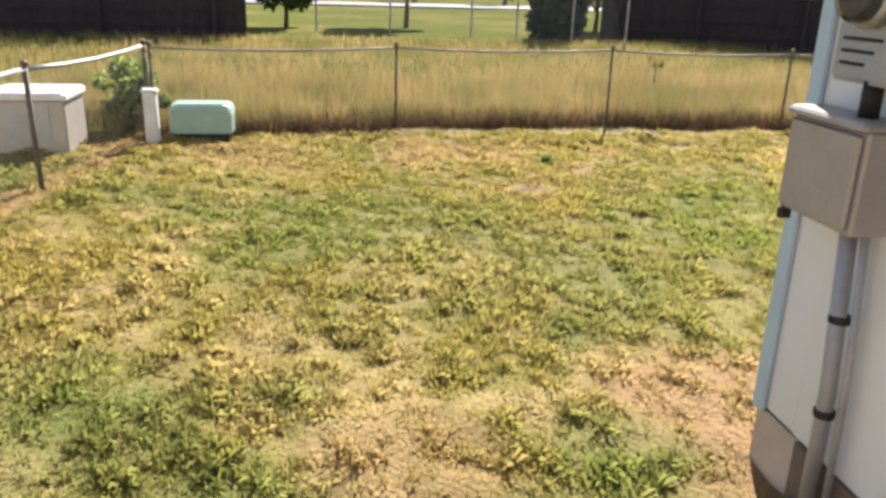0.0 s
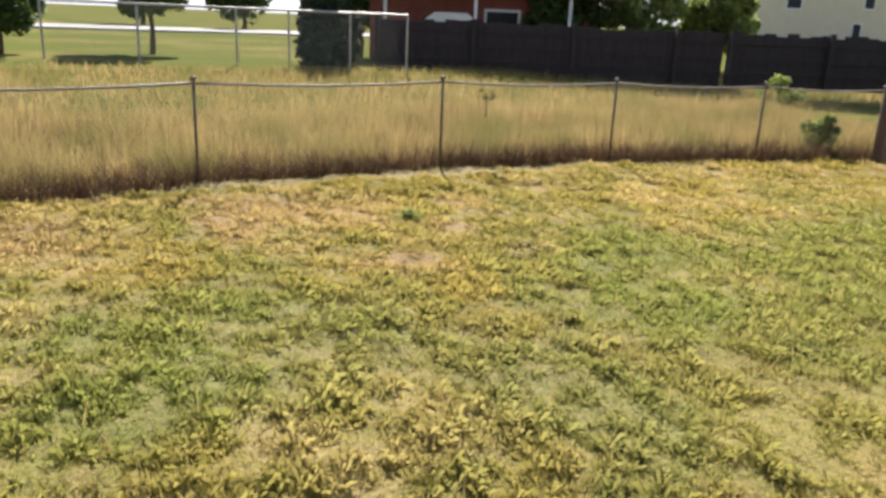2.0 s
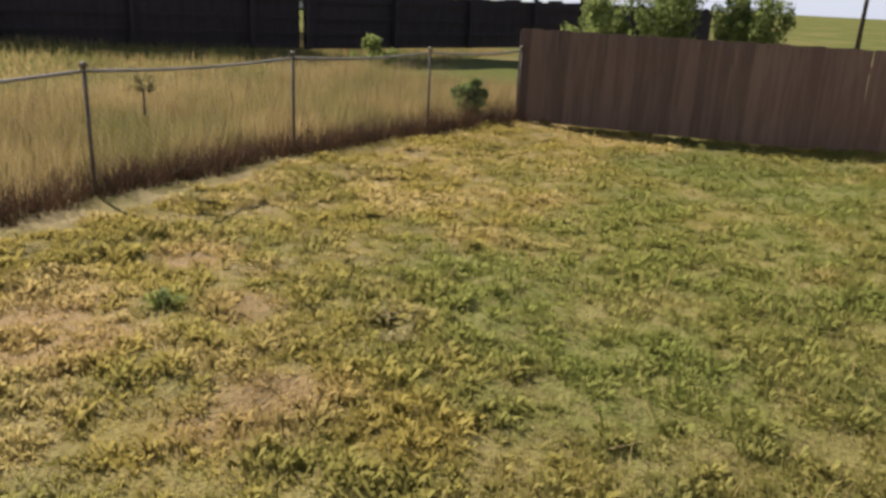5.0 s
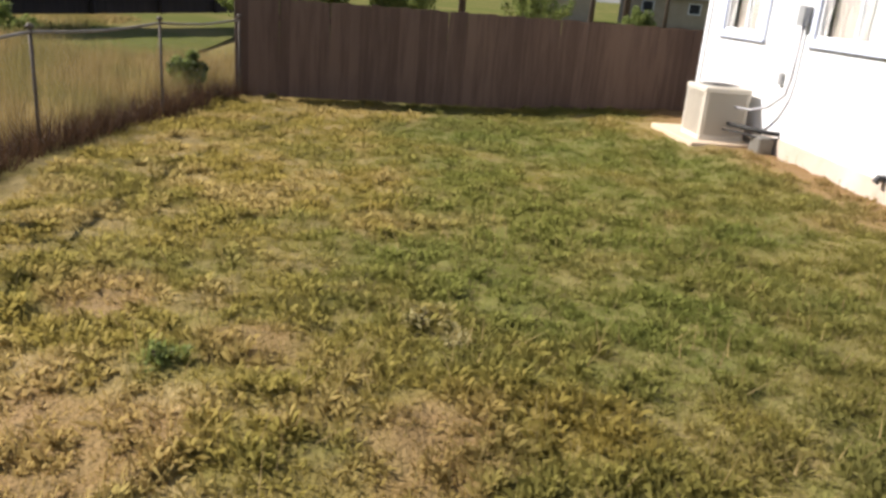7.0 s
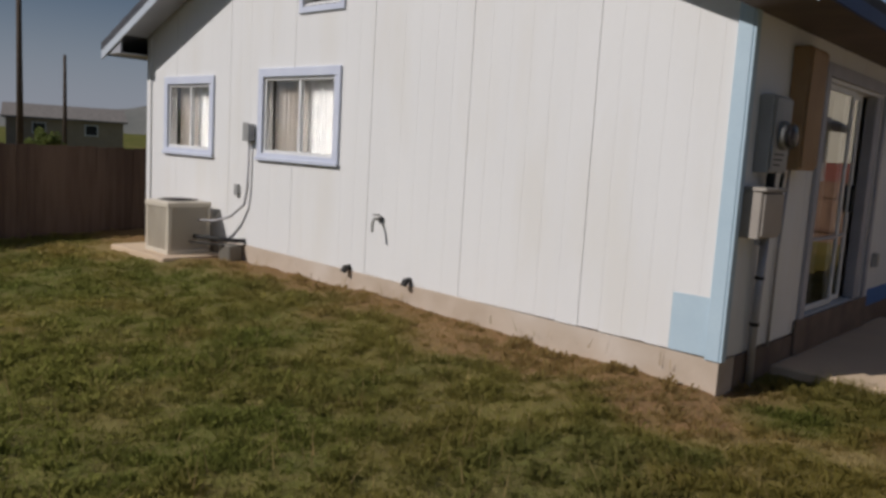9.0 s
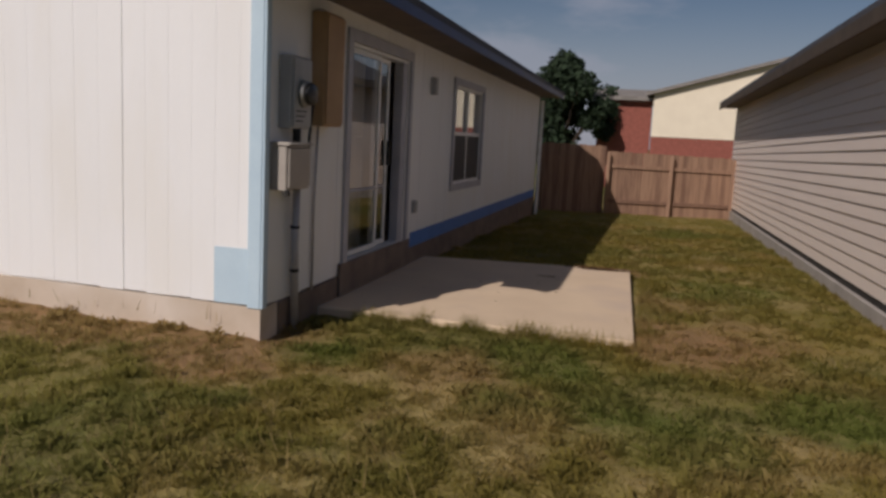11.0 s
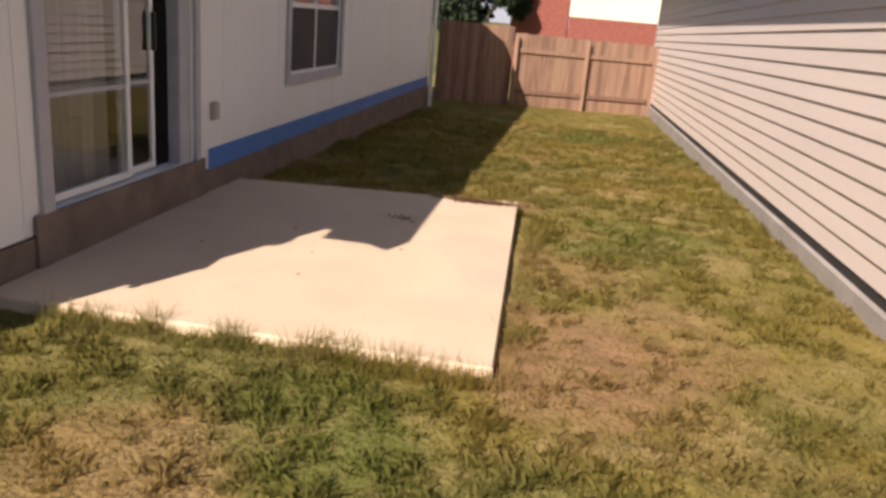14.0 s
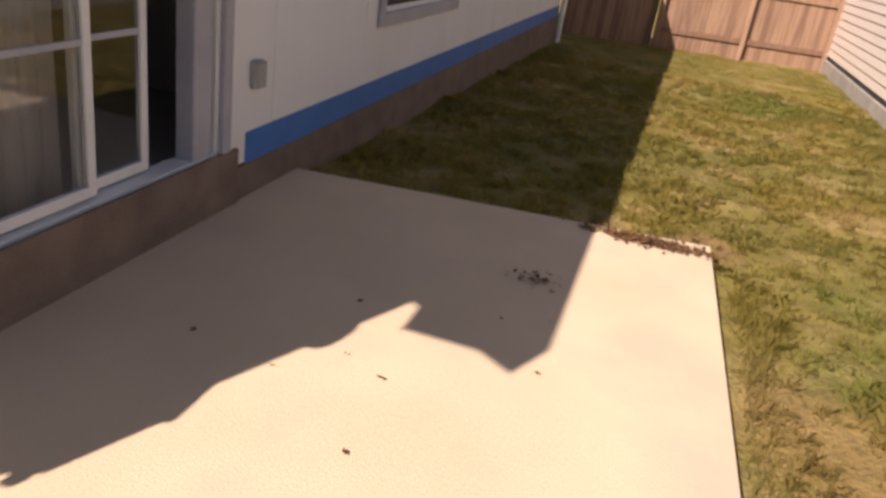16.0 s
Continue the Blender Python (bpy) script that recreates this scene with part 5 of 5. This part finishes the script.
# ---- utility things by the back fence ----
def pedestal(x0, x1, y0, y1, z0, h):
    """A low padded utility box with rounded lid."""
    ob = thing("utility_pedestal", ((x0 + x1) / 2, (y0 + y1) / 2, z0), "pale green rounded utility box standing by the fence", "utility box")
    bm = slab_box(BM(), x0 + 0.03, x1 - 0.03, y0 + 0.03, y1 - 0.03, z0 - 0.05, z0 + 0.08, None, 0.02)
    part("base", bm, "blackgap", ob)
    bm = slab_box(BM(), x0, x1, y0, y1, z0 + 0.06, z0 + h, None, 0.04)
    bmesh.ops.bevel(bm, geom=[e for e in bm.edges if min(v.co.z for v in e.verts) > z0 + h - 0.06], offset=0.015, segments=2, affect="EDGES")
    part("cover", bm, "pedgreen", ob)
    part("lid_rim", slab_box(BM(), x0 - 0.008, x1 + 0.008, y0 - 0.008, y1 + 0.008, z0 + h * 0.72, z0 + h * 0.76, None, 0.008), "pedgreen", ob)
    return settle(ob)


pedestal(-3.3, -2.63, 6.45, 6.85, 0.0, 0.38)
ob = thing("marker_post", (-3.47, 6.42, 0), "chalky white square marker post by the fence corner", "post")
part("shaft", slab_box(BM(), -3.54, -3.4, 6.36, 6.48, -0.1, 0.52, None, 0.012), "pvc", ob)
part("cap", slab_box(BM(), -3.555, -3.385, 6.345, 6.495, 0.521, 0.555, None, 0.015), "pvc", ob)
settle(ob)
ob = thing("utility_cabinet", (-4.5, 6.3, 0), "weathered beige utility cabinet with a pale lid behind the fence", "utility box")
part("body", slab_box(BM(), -4.95, -4.2, 5.9, 6.6, -0.05, 0.5, None, 0.02), "boxbeige", ob)
part("lid", slab_box(BM(), -4.98, -4.17, 5.87, 6.63, 0.501, 0.57, None, 0.025), "pvc", ob)
part("hatch", slab_box(BM(), -4.8, -4.35, 5.885, 5.899, 0.08, 0.44), "metergrey", ob)
settle(ob)


# ---- plants ----
def leaf_cloud(centres, radii, count, size, seed, squash=1.0):
    """Many small leaf quads in uneven clumps round the given centres."""
    rng = np.random.default_rng(seed)
    c, r = np.array(centres), np.array(radii)
    pick = rng.integers(0, len(c), count)
    d = rng.normal(size=(count, 3))
    d /= np.linalg.norm(d, axis=1)[:, None]
    p = c[pick] + d * (r[pick] * rng.uniform(0.35, 1.05, count) ** 0.6)[:, None] * np.array([1, 1, squash])
    a, b = rng.normal(size=(count, 3)), rng.normal(size=(count, 3))
    a /= np.linalg.norm(a, axis=1)[:, None]
    b -= a * (a * b).sum(1)[:, None]
    b /= np.linalg.norm(b, axis=1)[:, None]
    s = size * rng.uniform(0.6, 1.4, count)[:, None]
    v = np.stack([p - a * s, p + b * s * 0.45, p + a * s, p - b * s * 0.45], 1)
    return v.reshape(-1, 3), np.arange(4 * count).reshape(-1, 4)


def tree(name, x, y, z, trunk_h, h, spread, mat, label, cat, seed, leaves=5000, size=0.12, clumps=26, shape="round"):
    rng = random.Random(seed)
    ob = thing(name, (x, y, z), label, cat)
    bm = BM()
    tube(bm, [(x, y, z - 0.2), (x + 0.03 * spread, y, z + trunk_h * 0.5), (x, y + 0.05, z + trunk_h), (x + 0.05, y, z + h * 0.75)], [0.07 * spread, 0.055 * spread, 0.045 * spread, 0.012 * spread], 9)
    centres, radii = [], []
    for k in range(clumps):
        t = rng.random()
        a = rng.uniform(0, math.tau)
        if shape == "cone":
            zz = z + 0.1 + t * (h - 0.25)
            rr = spread * (math.sin(math.pi * min(1, 0.30 + 0.7 * t))) * 0.72
            centres.append((x + math.cos(a) * rr * 0.75, y + math.sin(a) * rr * 0.75, zz))
            radii.append(0.36 * spread * (1.1 - 0.6 * t))
        else:
            zz = z + trunk_h + t * (h - trunk_h)
            rr = spread * rng.uniform(0.2, 1) * math.sqrt(max(0.08, 1 - (2 * t - 0.9) ** 2))
            centres.append((x + math.cos(a) * rr, y + math.sin(a) * rr, zz))
            radii.append(spread * rng.uniform(0.18, 0.4))
            if k % 3 == 0:
                tube(bm, [(x, y, z + trunk_h * rng.uniform(0.6, 1)), (x + math.cos(a) * rr * 0.5, y + math.sin(a) * rr * 0.5, (zz + z + trunk_h) / 2), centres[-1]], [0.03 * spread, 0.018 * spread, 0.005], 6)
    part("trunk", bm, "bark", ob, "", True)
    crown = cloud("crown", *leaf_cloud(centres, radii, leaves, size, seed), mat, ob)
    return settle(ob)


def polar(eye, az, dist):
    """A place seen from eye at an azimuth (degrees from +y towards +x) and distance."""
    return eye[0] + dist * math.sin(radians(az)), eye[1] + dist * math.cos(radians(az))


EYE = (-2.2, 0.8)
K, FZ = 0.7, 0.45


def nearer(x, y):
    """Places of the far field, drawn in towards the walk."""
    return -2.0 + K * (x + 2.0), -0.5 + K * (y + 0.5)


def feathery_shrub(x, y, h, sp, seed):
    """A loose shrub: many thin stems fanning out, small leaves strung along each of them."""
    rng = random.Random(seed)
    ob = thing("shrub", (x, y, -0.1), "tall feathery green shrub behind the brown fence", "shrub")
    stems, centres, radii = BM(), [], []
    for k in range(34):
        a, out = rng.uniform(0, math.tau), sp * rng.uniform(0.1, 1.0)
        top = h * rng.uniform(0.6, 1.0) * (1 - 0.3 * (out / sp) ** 2)
        pts = [(x + math.cos(a) * out * t ** 1.4, y + math.sin(a) * out * t ** 1.4, -0.1 + top * t) for t in (0.0, 0.3, 0.55, 0.8, 1.0)]
        tube(stems, pts, [0.022, 0.016, 0.011, 0.007, 0.003], 5)
        for t in (0.35, 0.5, 0.62, 0.74, 0.85, 0.94, 1.0):
            centres.append((x + math.cos(a) * out * t ** 1.4, y + math.sin(a) * out * t ** 1.4, -0.1 + top * t))
            radii.append(0.24 * (1.25 - t) + 0.05)
    part("trunk", stems, "bark", ob, "thin brown stems", True)
    cloud("crown", *leaf_cloud(centres, radii, 12000, 0.042, seed, 1.5), "leafbright", ob)
    return settle(ob)


for az, dist, h, sp, seed in ((71, 17.5, 2.0, 1.1, 11), (75.5, 17.5, 2.9, 1.1, 12), (80, 17, 2.3, 0.9, 13), (101.5, 26, 1.55, 0.7, 14), (93, 24, 2.5, 1.3, 16)):
    feathery_shrub(*polar(EYE, az, dist), h, sp, seed)
tree("cypress", *nearer(7.3, 25.8), FZ, 0.15, 2.7, 0.88, "leafdark", "dense dark green cone-shaped cypress in the field", "tree", 21, 9000, 0.14, 70, "cone")
tree("tree", *nearer(2.2, 31.0), FZ, 1.2, 3.2, 1.2, "leaf", "small leafy tree on the far lawn", "tree", 22, 4500, 0.17)
for x, y, h, sp, seed in ((17.5, 26.5, 5.2, 2.0, 23), (20.5, 24.5, 4.6, 2.0, 24), (23.8, 24.0, 3.6, 1.7, 25), (-2.8, 30, 4.5, 1.6, 26), (-9.5, 29.0, 5.0, 2.0, 27), (11.0, 32, 5, 1.8, 28), (-5.5, 26.5, 3.2, 1.0, 29)):
    tree("tree", *nearer(x, y), FZ, h * K * 0.25, h * K, sp * K, "leafbright" if seed in (24, 25) else "leaf", "leafy green tree beyond the field", "tree", seed, 6000, 0.12, 34)
tree("tree", 1.5, -31.0, -0.4, 1.4, 5.6, 2.1, "leafdark", "large dark green tree behind the side yard fence", "tree", 31, 16000, 0.15, 60)
for x, y, h, sp, seed in ((8.0, 6.75, 0.6, 0.25, 41), (11.8, 10.6, 0.9, 0.45, 43), (-3.75, 7.15, 0.62, 0.36, 44), (-3.95, 7.7, 0.75, 0.45, 45)):
    tree("shrub", x, y, -0.05, 0.1, h, sp, "leafbright", "wild green weed shrub growing along the fence", "shrub", seed, 1500, 0.05, 18)
tree("weed_clump", 2.75, 7.5, 0.74, 0.02, 0.22, 0.15, "straw", "dry weed caught on the fence top", "weed", 46, 160, 0.025, 8)

for x, y, sp, mat, seed in ((1.17, 4.12, 0.15, "paleleaf", 47), (0.67, 5.27, 0.11, "leafbright", 48), (0.95, 4.0, 0.1, "paleleaf", 49)):
    tree("weed_clump", x, y, lawn_z(x, y) + 0.005, 0.01, 0.045, sp, mat, "low leafy weed growing in the lawn", "weed", seed, 200, 0.015, 12)


# ---- far fences, houses, poles ----
def far_fence(a, b, h, label):
    ob = thing("board_fence", (*a, 0), label, "fence")
    d = Vector((b[0] - a[0], b[1] - a[1], 0))
    m = frame_of(tuple(d.normalized()), (-d.normalized().y, d.normalized().x, 0), (*a, FZ - 0.08))
    n = int(d.length / 0.28)
    for k in range(n):
        u = k * d.length / n
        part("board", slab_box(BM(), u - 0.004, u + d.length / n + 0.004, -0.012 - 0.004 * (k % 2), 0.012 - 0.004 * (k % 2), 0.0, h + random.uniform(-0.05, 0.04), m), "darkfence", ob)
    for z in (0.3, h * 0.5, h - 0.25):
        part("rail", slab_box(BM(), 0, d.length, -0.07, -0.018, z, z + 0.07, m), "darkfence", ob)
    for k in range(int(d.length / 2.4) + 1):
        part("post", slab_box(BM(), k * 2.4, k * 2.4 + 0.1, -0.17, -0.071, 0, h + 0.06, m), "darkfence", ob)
    return settle(ob)


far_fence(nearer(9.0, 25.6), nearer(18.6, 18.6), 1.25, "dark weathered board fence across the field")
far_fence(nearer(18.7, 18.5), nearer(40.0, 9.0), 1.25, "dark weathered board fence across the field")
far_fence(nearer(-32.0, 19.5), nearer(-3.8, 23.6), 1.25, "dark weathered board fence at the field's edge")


def simple_house(at, rot, w, d, h, slope, wall_mat, roof_mat, label, windows=(), gable_mat=None, trim="whitevinyl"):
    """A gabled house: local x along the eaves, gables at both ends; windows as (side, along, bottom, width, height)."""
    ob = thing("house", (0, 0, 0), label, "house")
    m = pose(*at, 0, 0, rot)
    part("wall", slab_box(BM(), 0, w, 0, d, -0.3, h, m), wall_mat, ob)
    zr = h + slope * d / 2
    for x0, x1 in ((0.0, 0.15), (w - 0.15, w)):
        part("gable", hexa(BM(), [(x0, 0.02, h + 0.002), (x1, 0.02, h + 0.002), (x1, d - 0.02, h + 0.002), (x0, d - 0.02, h + 0.002), (x0, d / 2 - 0.01, zr), (x1, d / 2 - 0.01, zr), (x1, d / 2 + 0.01, zr), (x0, d / 2 + 0.01, zr)], m), gable_mat or wall_mat, ob)
    o = 0.35
    for s, ye in ((1, -o), (-1, d + o)):
        ze = h - slope * o + 0.03
        part("roof", hexa(BM(), [(-o, ye, ze), (w + o, ye, ze), (w + o, d / 2, zr + 0.03), (-o, d / 2, zr + 0.03), (-o, ye, ze + 0.16), (w + o, ye, ze + 0.16), (w + o, d / 2, zr + 0.19), (-o, d / 2, zr + 0.19)], m), roof_mat, ob)
    for side, u, z, ww, wh in windows:
        if side == "front":
            fm = m
        else:
            fm = m @ frame_of((0, 1, 0), (-1, 0, 0)) if side == "left" else m @ frame_of((0, 1, 0), (1, 0, 0), (w, 0, 0))
        sgn = -1 if side == "front" else 1
        win = part("window", ring_frame(BM(), u, u + ww, z, z + wh, 0.08, sgn * 0.002, sgn * 0.05, fm), trim, ob)
        part("pane", slab_box(BM(), u, u + ww, sgn * 0.002, sgn * 0.02, z, z + wh, fm), "screen", win)
    return ob


# two-storey cream house; its near corner and gable
bx, by = polar(EYE, 58.9, 60)
simple_house((bx - 10.5, by + 3.0, 0), -16, 10.5, 8, 5.3, 0.3, "cream", "greyroof", "two-storey cream stucco house beyond the field", [("front", 7.6, 3.4, 0.7, 0.9), ("front", 9.4, 3.3, 0.5, 0.9), ("front", 7.0, 1.5, 0.6, 0.9), ("front", 2.0, 3.2, 1.0, 1.2)])
porch_house = simple_house((*nearer(10.8, 30.5), 0.3), -29, 6.6, 6, 2.3, 0.3, "brick", "brownroof", "low red brick house with a brown roof and shaded porch", [("front", 3.4, 0.5, 0.9, 1.1)])
pm = pose(*nearer(10.8, 30.5), 0.3, 0, 0, -29)
for u in (0.5, 3.0, 5.6):
    part("porch_post", slab_box(BM(), u, u + 0.09, -1.22, -1.13, -0.3, 2.02, pm), "pvc", porch_house, "pale porch post")
part("porch_roof", hexa(BM(), [(-0.4, -1.35, 2.02), (7.0, -1.35, 2.02), (7.0, -0.36, 2.2), (-0.4, -0.36, 2.2), (-0.4, -1.35, 2.16), (7.0, -1.35, 2.16), (7.0, -0.36, 2.36), (-0.4, -0.36, 2.36)], pm), "brownroof", porch_house, "brown porch roof")


def garden_shed(at, rot, w, d, h, rise):
    """A small shed with a hipped metal roof, double doors and corner trims."""
    ob = thing("shed", at, "small sun-bleached garden shed behind the fence", "shed")
    m = pose(*at, 0, 0, rot)
    part("wall", slab_box(BM(), 0, w, 0, d, -0.3, h, m), "tanwall", ob)
    o, i = 0.08, 0.3
    part("roof", hexa(BM(), [(-o, -o, h + 0.002), (w + o, -o, h + 0.002), (w + o, d + o, h + 0.002), (-o, d + o, h + 0.002), (i, i * 0.9, h + rise), (w - i, i * 0.9, h + rise), (w - i, d - i * 0.9, h + rise), (i, d - i * 0.9, h + rise)], m), "shedroof", ob)
    for u in (0.3, w / 2 + 0.01):
        part("door", slab_box(BM(), u, u + w / 2 - 0.31, -0.02, -0.002, 0.0, h - 0.1, m), "shedroof", ob)
    return settle(ob)


garden_shed((*nearer(11.3, 26.6), 0.4), -32, 1.45, 1.3, 1.12, 0.3)
for x, y, h, sp, seed in ((-16, 51, 5, 2.6, 51), (-9, 53, 4.4, 2.4, 52), (-2, 52, 5.2, 2.6, 53), (5, 54, 4.6, 2.6, 54), (11, 52, 5, 2.6, 55), (18, 55, 5.2, 2.8, 56)):
    tree("tree", x, y, FZ - 0.1, 1.0, h, sp, "leaf", "dark leafy tree across the road", "tree", seed, 3500, 0.25, 26)
simple_house((*polar((-2.1, 5.0), 106.4, 68), 0), -14, 12, 6.4, 2.75, 0.42, "tanwall", "greyroof", "far tan gabled bungalow behind the brown fence", [("left", 2.6, 1.5, 1.1, 0.9)])
simple_house((*polar((-2.1, 5.0), 108.0, 74), 0), -110, 9, 7, 2.2, 0.3, "tanwall", "greyroof", "far low tan house behind the brown fence", [("front", 2.0, 1.0, 0.9, 0.8), ("front", 6.0, 1.0, 0.9, 0.8)])
# brick and cream house behind the side yard
simple_house((-2.45, -35.5, -0.4), 0, 2.35, 4, 3.95, 0.2, "brick", "greyroof", "red brick house with a cream gable behind the side fence")
ob = thing("house", (-4.5, -31, -0.4), "cream gabled wing of the brick house", "house")
m = frame_of((-1, 0, 0), (0, 1, 0), (-2.5, -31.0, -0.4))
part("wall", slab_box(BM(), 0, 6.5, -6, 0, 0, 2.35, m), "brick", ob)
part("gable_wall", hexa(BM(), [(0, -0.2, 2.352), (6.5, -0.2, 2.352), (6.5, 0.02, 2.352), (0, 0.02, 2.352), (0, -0.2, 4.2), (6.5, -0.2, 6.1), (6.5, 0.02, 6.1), (0, 0.02, 4.2)], m), "creamlit", ob, "cream boarded gable")
part("roof", hexa(BM(), [(-0.3, -6, 4.12), (6.6, -6, 6.14), (6.6, 0.3, 6.14), (-0.3, 0.3, 4.12), (-0.3, -6, 4.27), (6.6, -6, 6.29), (6.6, 0.3, 6.29), (-0.3, 0.3, 4.27)], m), "greyroof", ob)
settle(ob)


def utility_pole(az, dist, h, r, label, arm=False, eye=EYE):
    x, y = polar(eye, az, dist)
    ob = thing("utility_pole", (x, y, -0.4), label, "pole")
    part("shaft", tube(BM(), [(x, y, -0.5), (x, y, h)], [r, r * 0.65], 10), "pole", ob, "", True)
    if arm:
        part("crossarm", slab_box(BM(), x - 0.9, x + 0.9, y - 0.06, y + 0.06, h - 0.9, h - 0.76), "pole", ob)
        part("transformer", tube(BM(), [(x + 0.3, y, h - 2.6), (x + 0.3, y, h - 1.7)], 0.2, 10), "galv", ob)
    return settle(ob)


EYE8 = (-2.1, 5.0)
for az, dist, h, r, arm in ((60.2, 55, 12, 0.19, False), (63.2, 52, 12, 0.17, False), (72.0, 42, 9.0, 0.17, True)):
    utility_pole(az, dist, h, r, "tall dark wooden utility pole against the sky", arm)
for az, dist, h, r in ((97.4, 42, 9.0, 0.2), (94.5, 55, 4.6, 0.15), (106.4, 48, 4.8, 0.17), (108.8, 44, 8.5, 0.18), (111.4, 50, 5.6, 0.13), (104.6, 70, 5.0, 0.16), (105.3, 70, 5.3, 0.15)):
    utility_pole(az, dist, h, r, "dark wooden utility pole beyond the brown fence", False, EYE8)

# chain link fence out in the field: posts, top rail and wire
ob = thing("chain_link_fence", (2.2, 17.1, FZ), "pale pipe fence with thin wire out in the field", "fence")
pf = [(2.2 + 3.71 * k, 17.07 - 1.68 * k) for k in (-1.05, -0.55, -0.03, 0.25, 0.58, 0.89)]
for x, y in pf:
    part("post", tube(BM(), [(x, y, FZ - 0.2), (x, y, 1.7)], 0.026, 8), "rail", ob)
part("top_rail", tube(BM(), [(*pf[0], 1.69), (*pf[-1], 1.69)], 0.026, 8), "rail", ob)
wv, wf = [], []
for k in range(120):
    for q in (0, 1):
        for e in (0, 1):
            t = min(1.0, max(0.0, (k + (e if q else 1 - e) * 6) / 126))
            x, y = pf[0][0] + (pf[-1][0] - pf[0][0]) * t, pf[0][1] + (pf[-1][1] - pf[0][1]) * t
            wv += [(x - 0.002, y, FZ + 1.22 * e), (x + 0.002, y, FZ + 1.22 * e)]
        n = len(wv)
        wf.append((n - 4, n - 3, n - 1, n - 2))
tagged(cloud("wire_mesh", np.array(wv), np.array(wf), "galv", ob), "thin woven wire", kind="stuff")
settle(ob)

# road behind the far lawn, hills at the horizon
tagged(part("road", slab_box(BM(), -40, 55, 41, 48, 0.2, 0.53), "road"), "asphalt road beyond the far lawn", "road", kind="structure")
for az, dist, w, h in ((100.5, 900, 75, 32), (117, 1000, 200, 36)):
    x, y = polar(EYE8, az, dist)
    verts, faces = [], []
    n = 40
    side = Vector((math.cos(radians(az)), -math.sin(radians(az)), 0))
    for k in range(n + 1):
        t = k / n * 2 - 1
        z = h * max(0.0, 1 - abs(t)) ** 1.3 * (1 + 0.25 * noise.noise((t * 5, az, 0)))
        p = Vector((x, y, 0)) + side * t * w * 1.4
        back = Vector((math.sin(radians(az)), math.cos(radians(az)), 0)) * 120
        verts += [tuple(p - back + Vector((0, 0, -3))), tuple(p + Vector((0, 0, z))), tuple(p + back + Vector((0, 0, -3)))]
        if k:
            a = 3 * k
            faces += [(a - 3, a, a + 1, a - 2), (a - 2, a + 1, a + 2, a - 1)]
    tagged(cloud("backdrop", np.array(verts), np.array(faces), "hill"), "hazy grey-blue hill on the horizon", "hill", kind="structure")


# ---- litter on the patio ----
def litter(x, y, rx, ry, count, seed):
    rng = np.random.default_rng(seed)
    p = np.stack([x + rx * rng.normal(0, 0.5, count), y + ry * rng.normal(0, 0.5, count), 0.039 + 0.015 * rng.random(count)], 1)
    a = rng.uniform(0, math.tau, count)
    l = rng.uniform(0.008, 0.022, count)
    d = np.stack([np.cos(a) * l, np.sin(a) * l, rng.uniform(-0.4, 0.4, count) * l], 1)
    e = np.stack([-np.sin(a) * l * 0.5, np.cos(a) * l * 0.5, rng.uniform(-0.2, 0.2, count) * l], 1)
    v = np.stack([p - d, p + e, p + d, p - e], 1)
    return tagged(cloud("leaf_litter", v.reshape(-1, 3), np.arange(4 * count).reshape(-1, 4), "leafdry"), "scattered brown leaf litter on the patio slab", "leaf litter", kind="stuff")


litter(-2.1, -4.22, 0.34, 0.08, 900, 81)
litter(-1.62, -3.35, 0.12, 0.08, 45, 82)
litter(-1.1, -2.6, 0.9, 1.1, 9, 83)
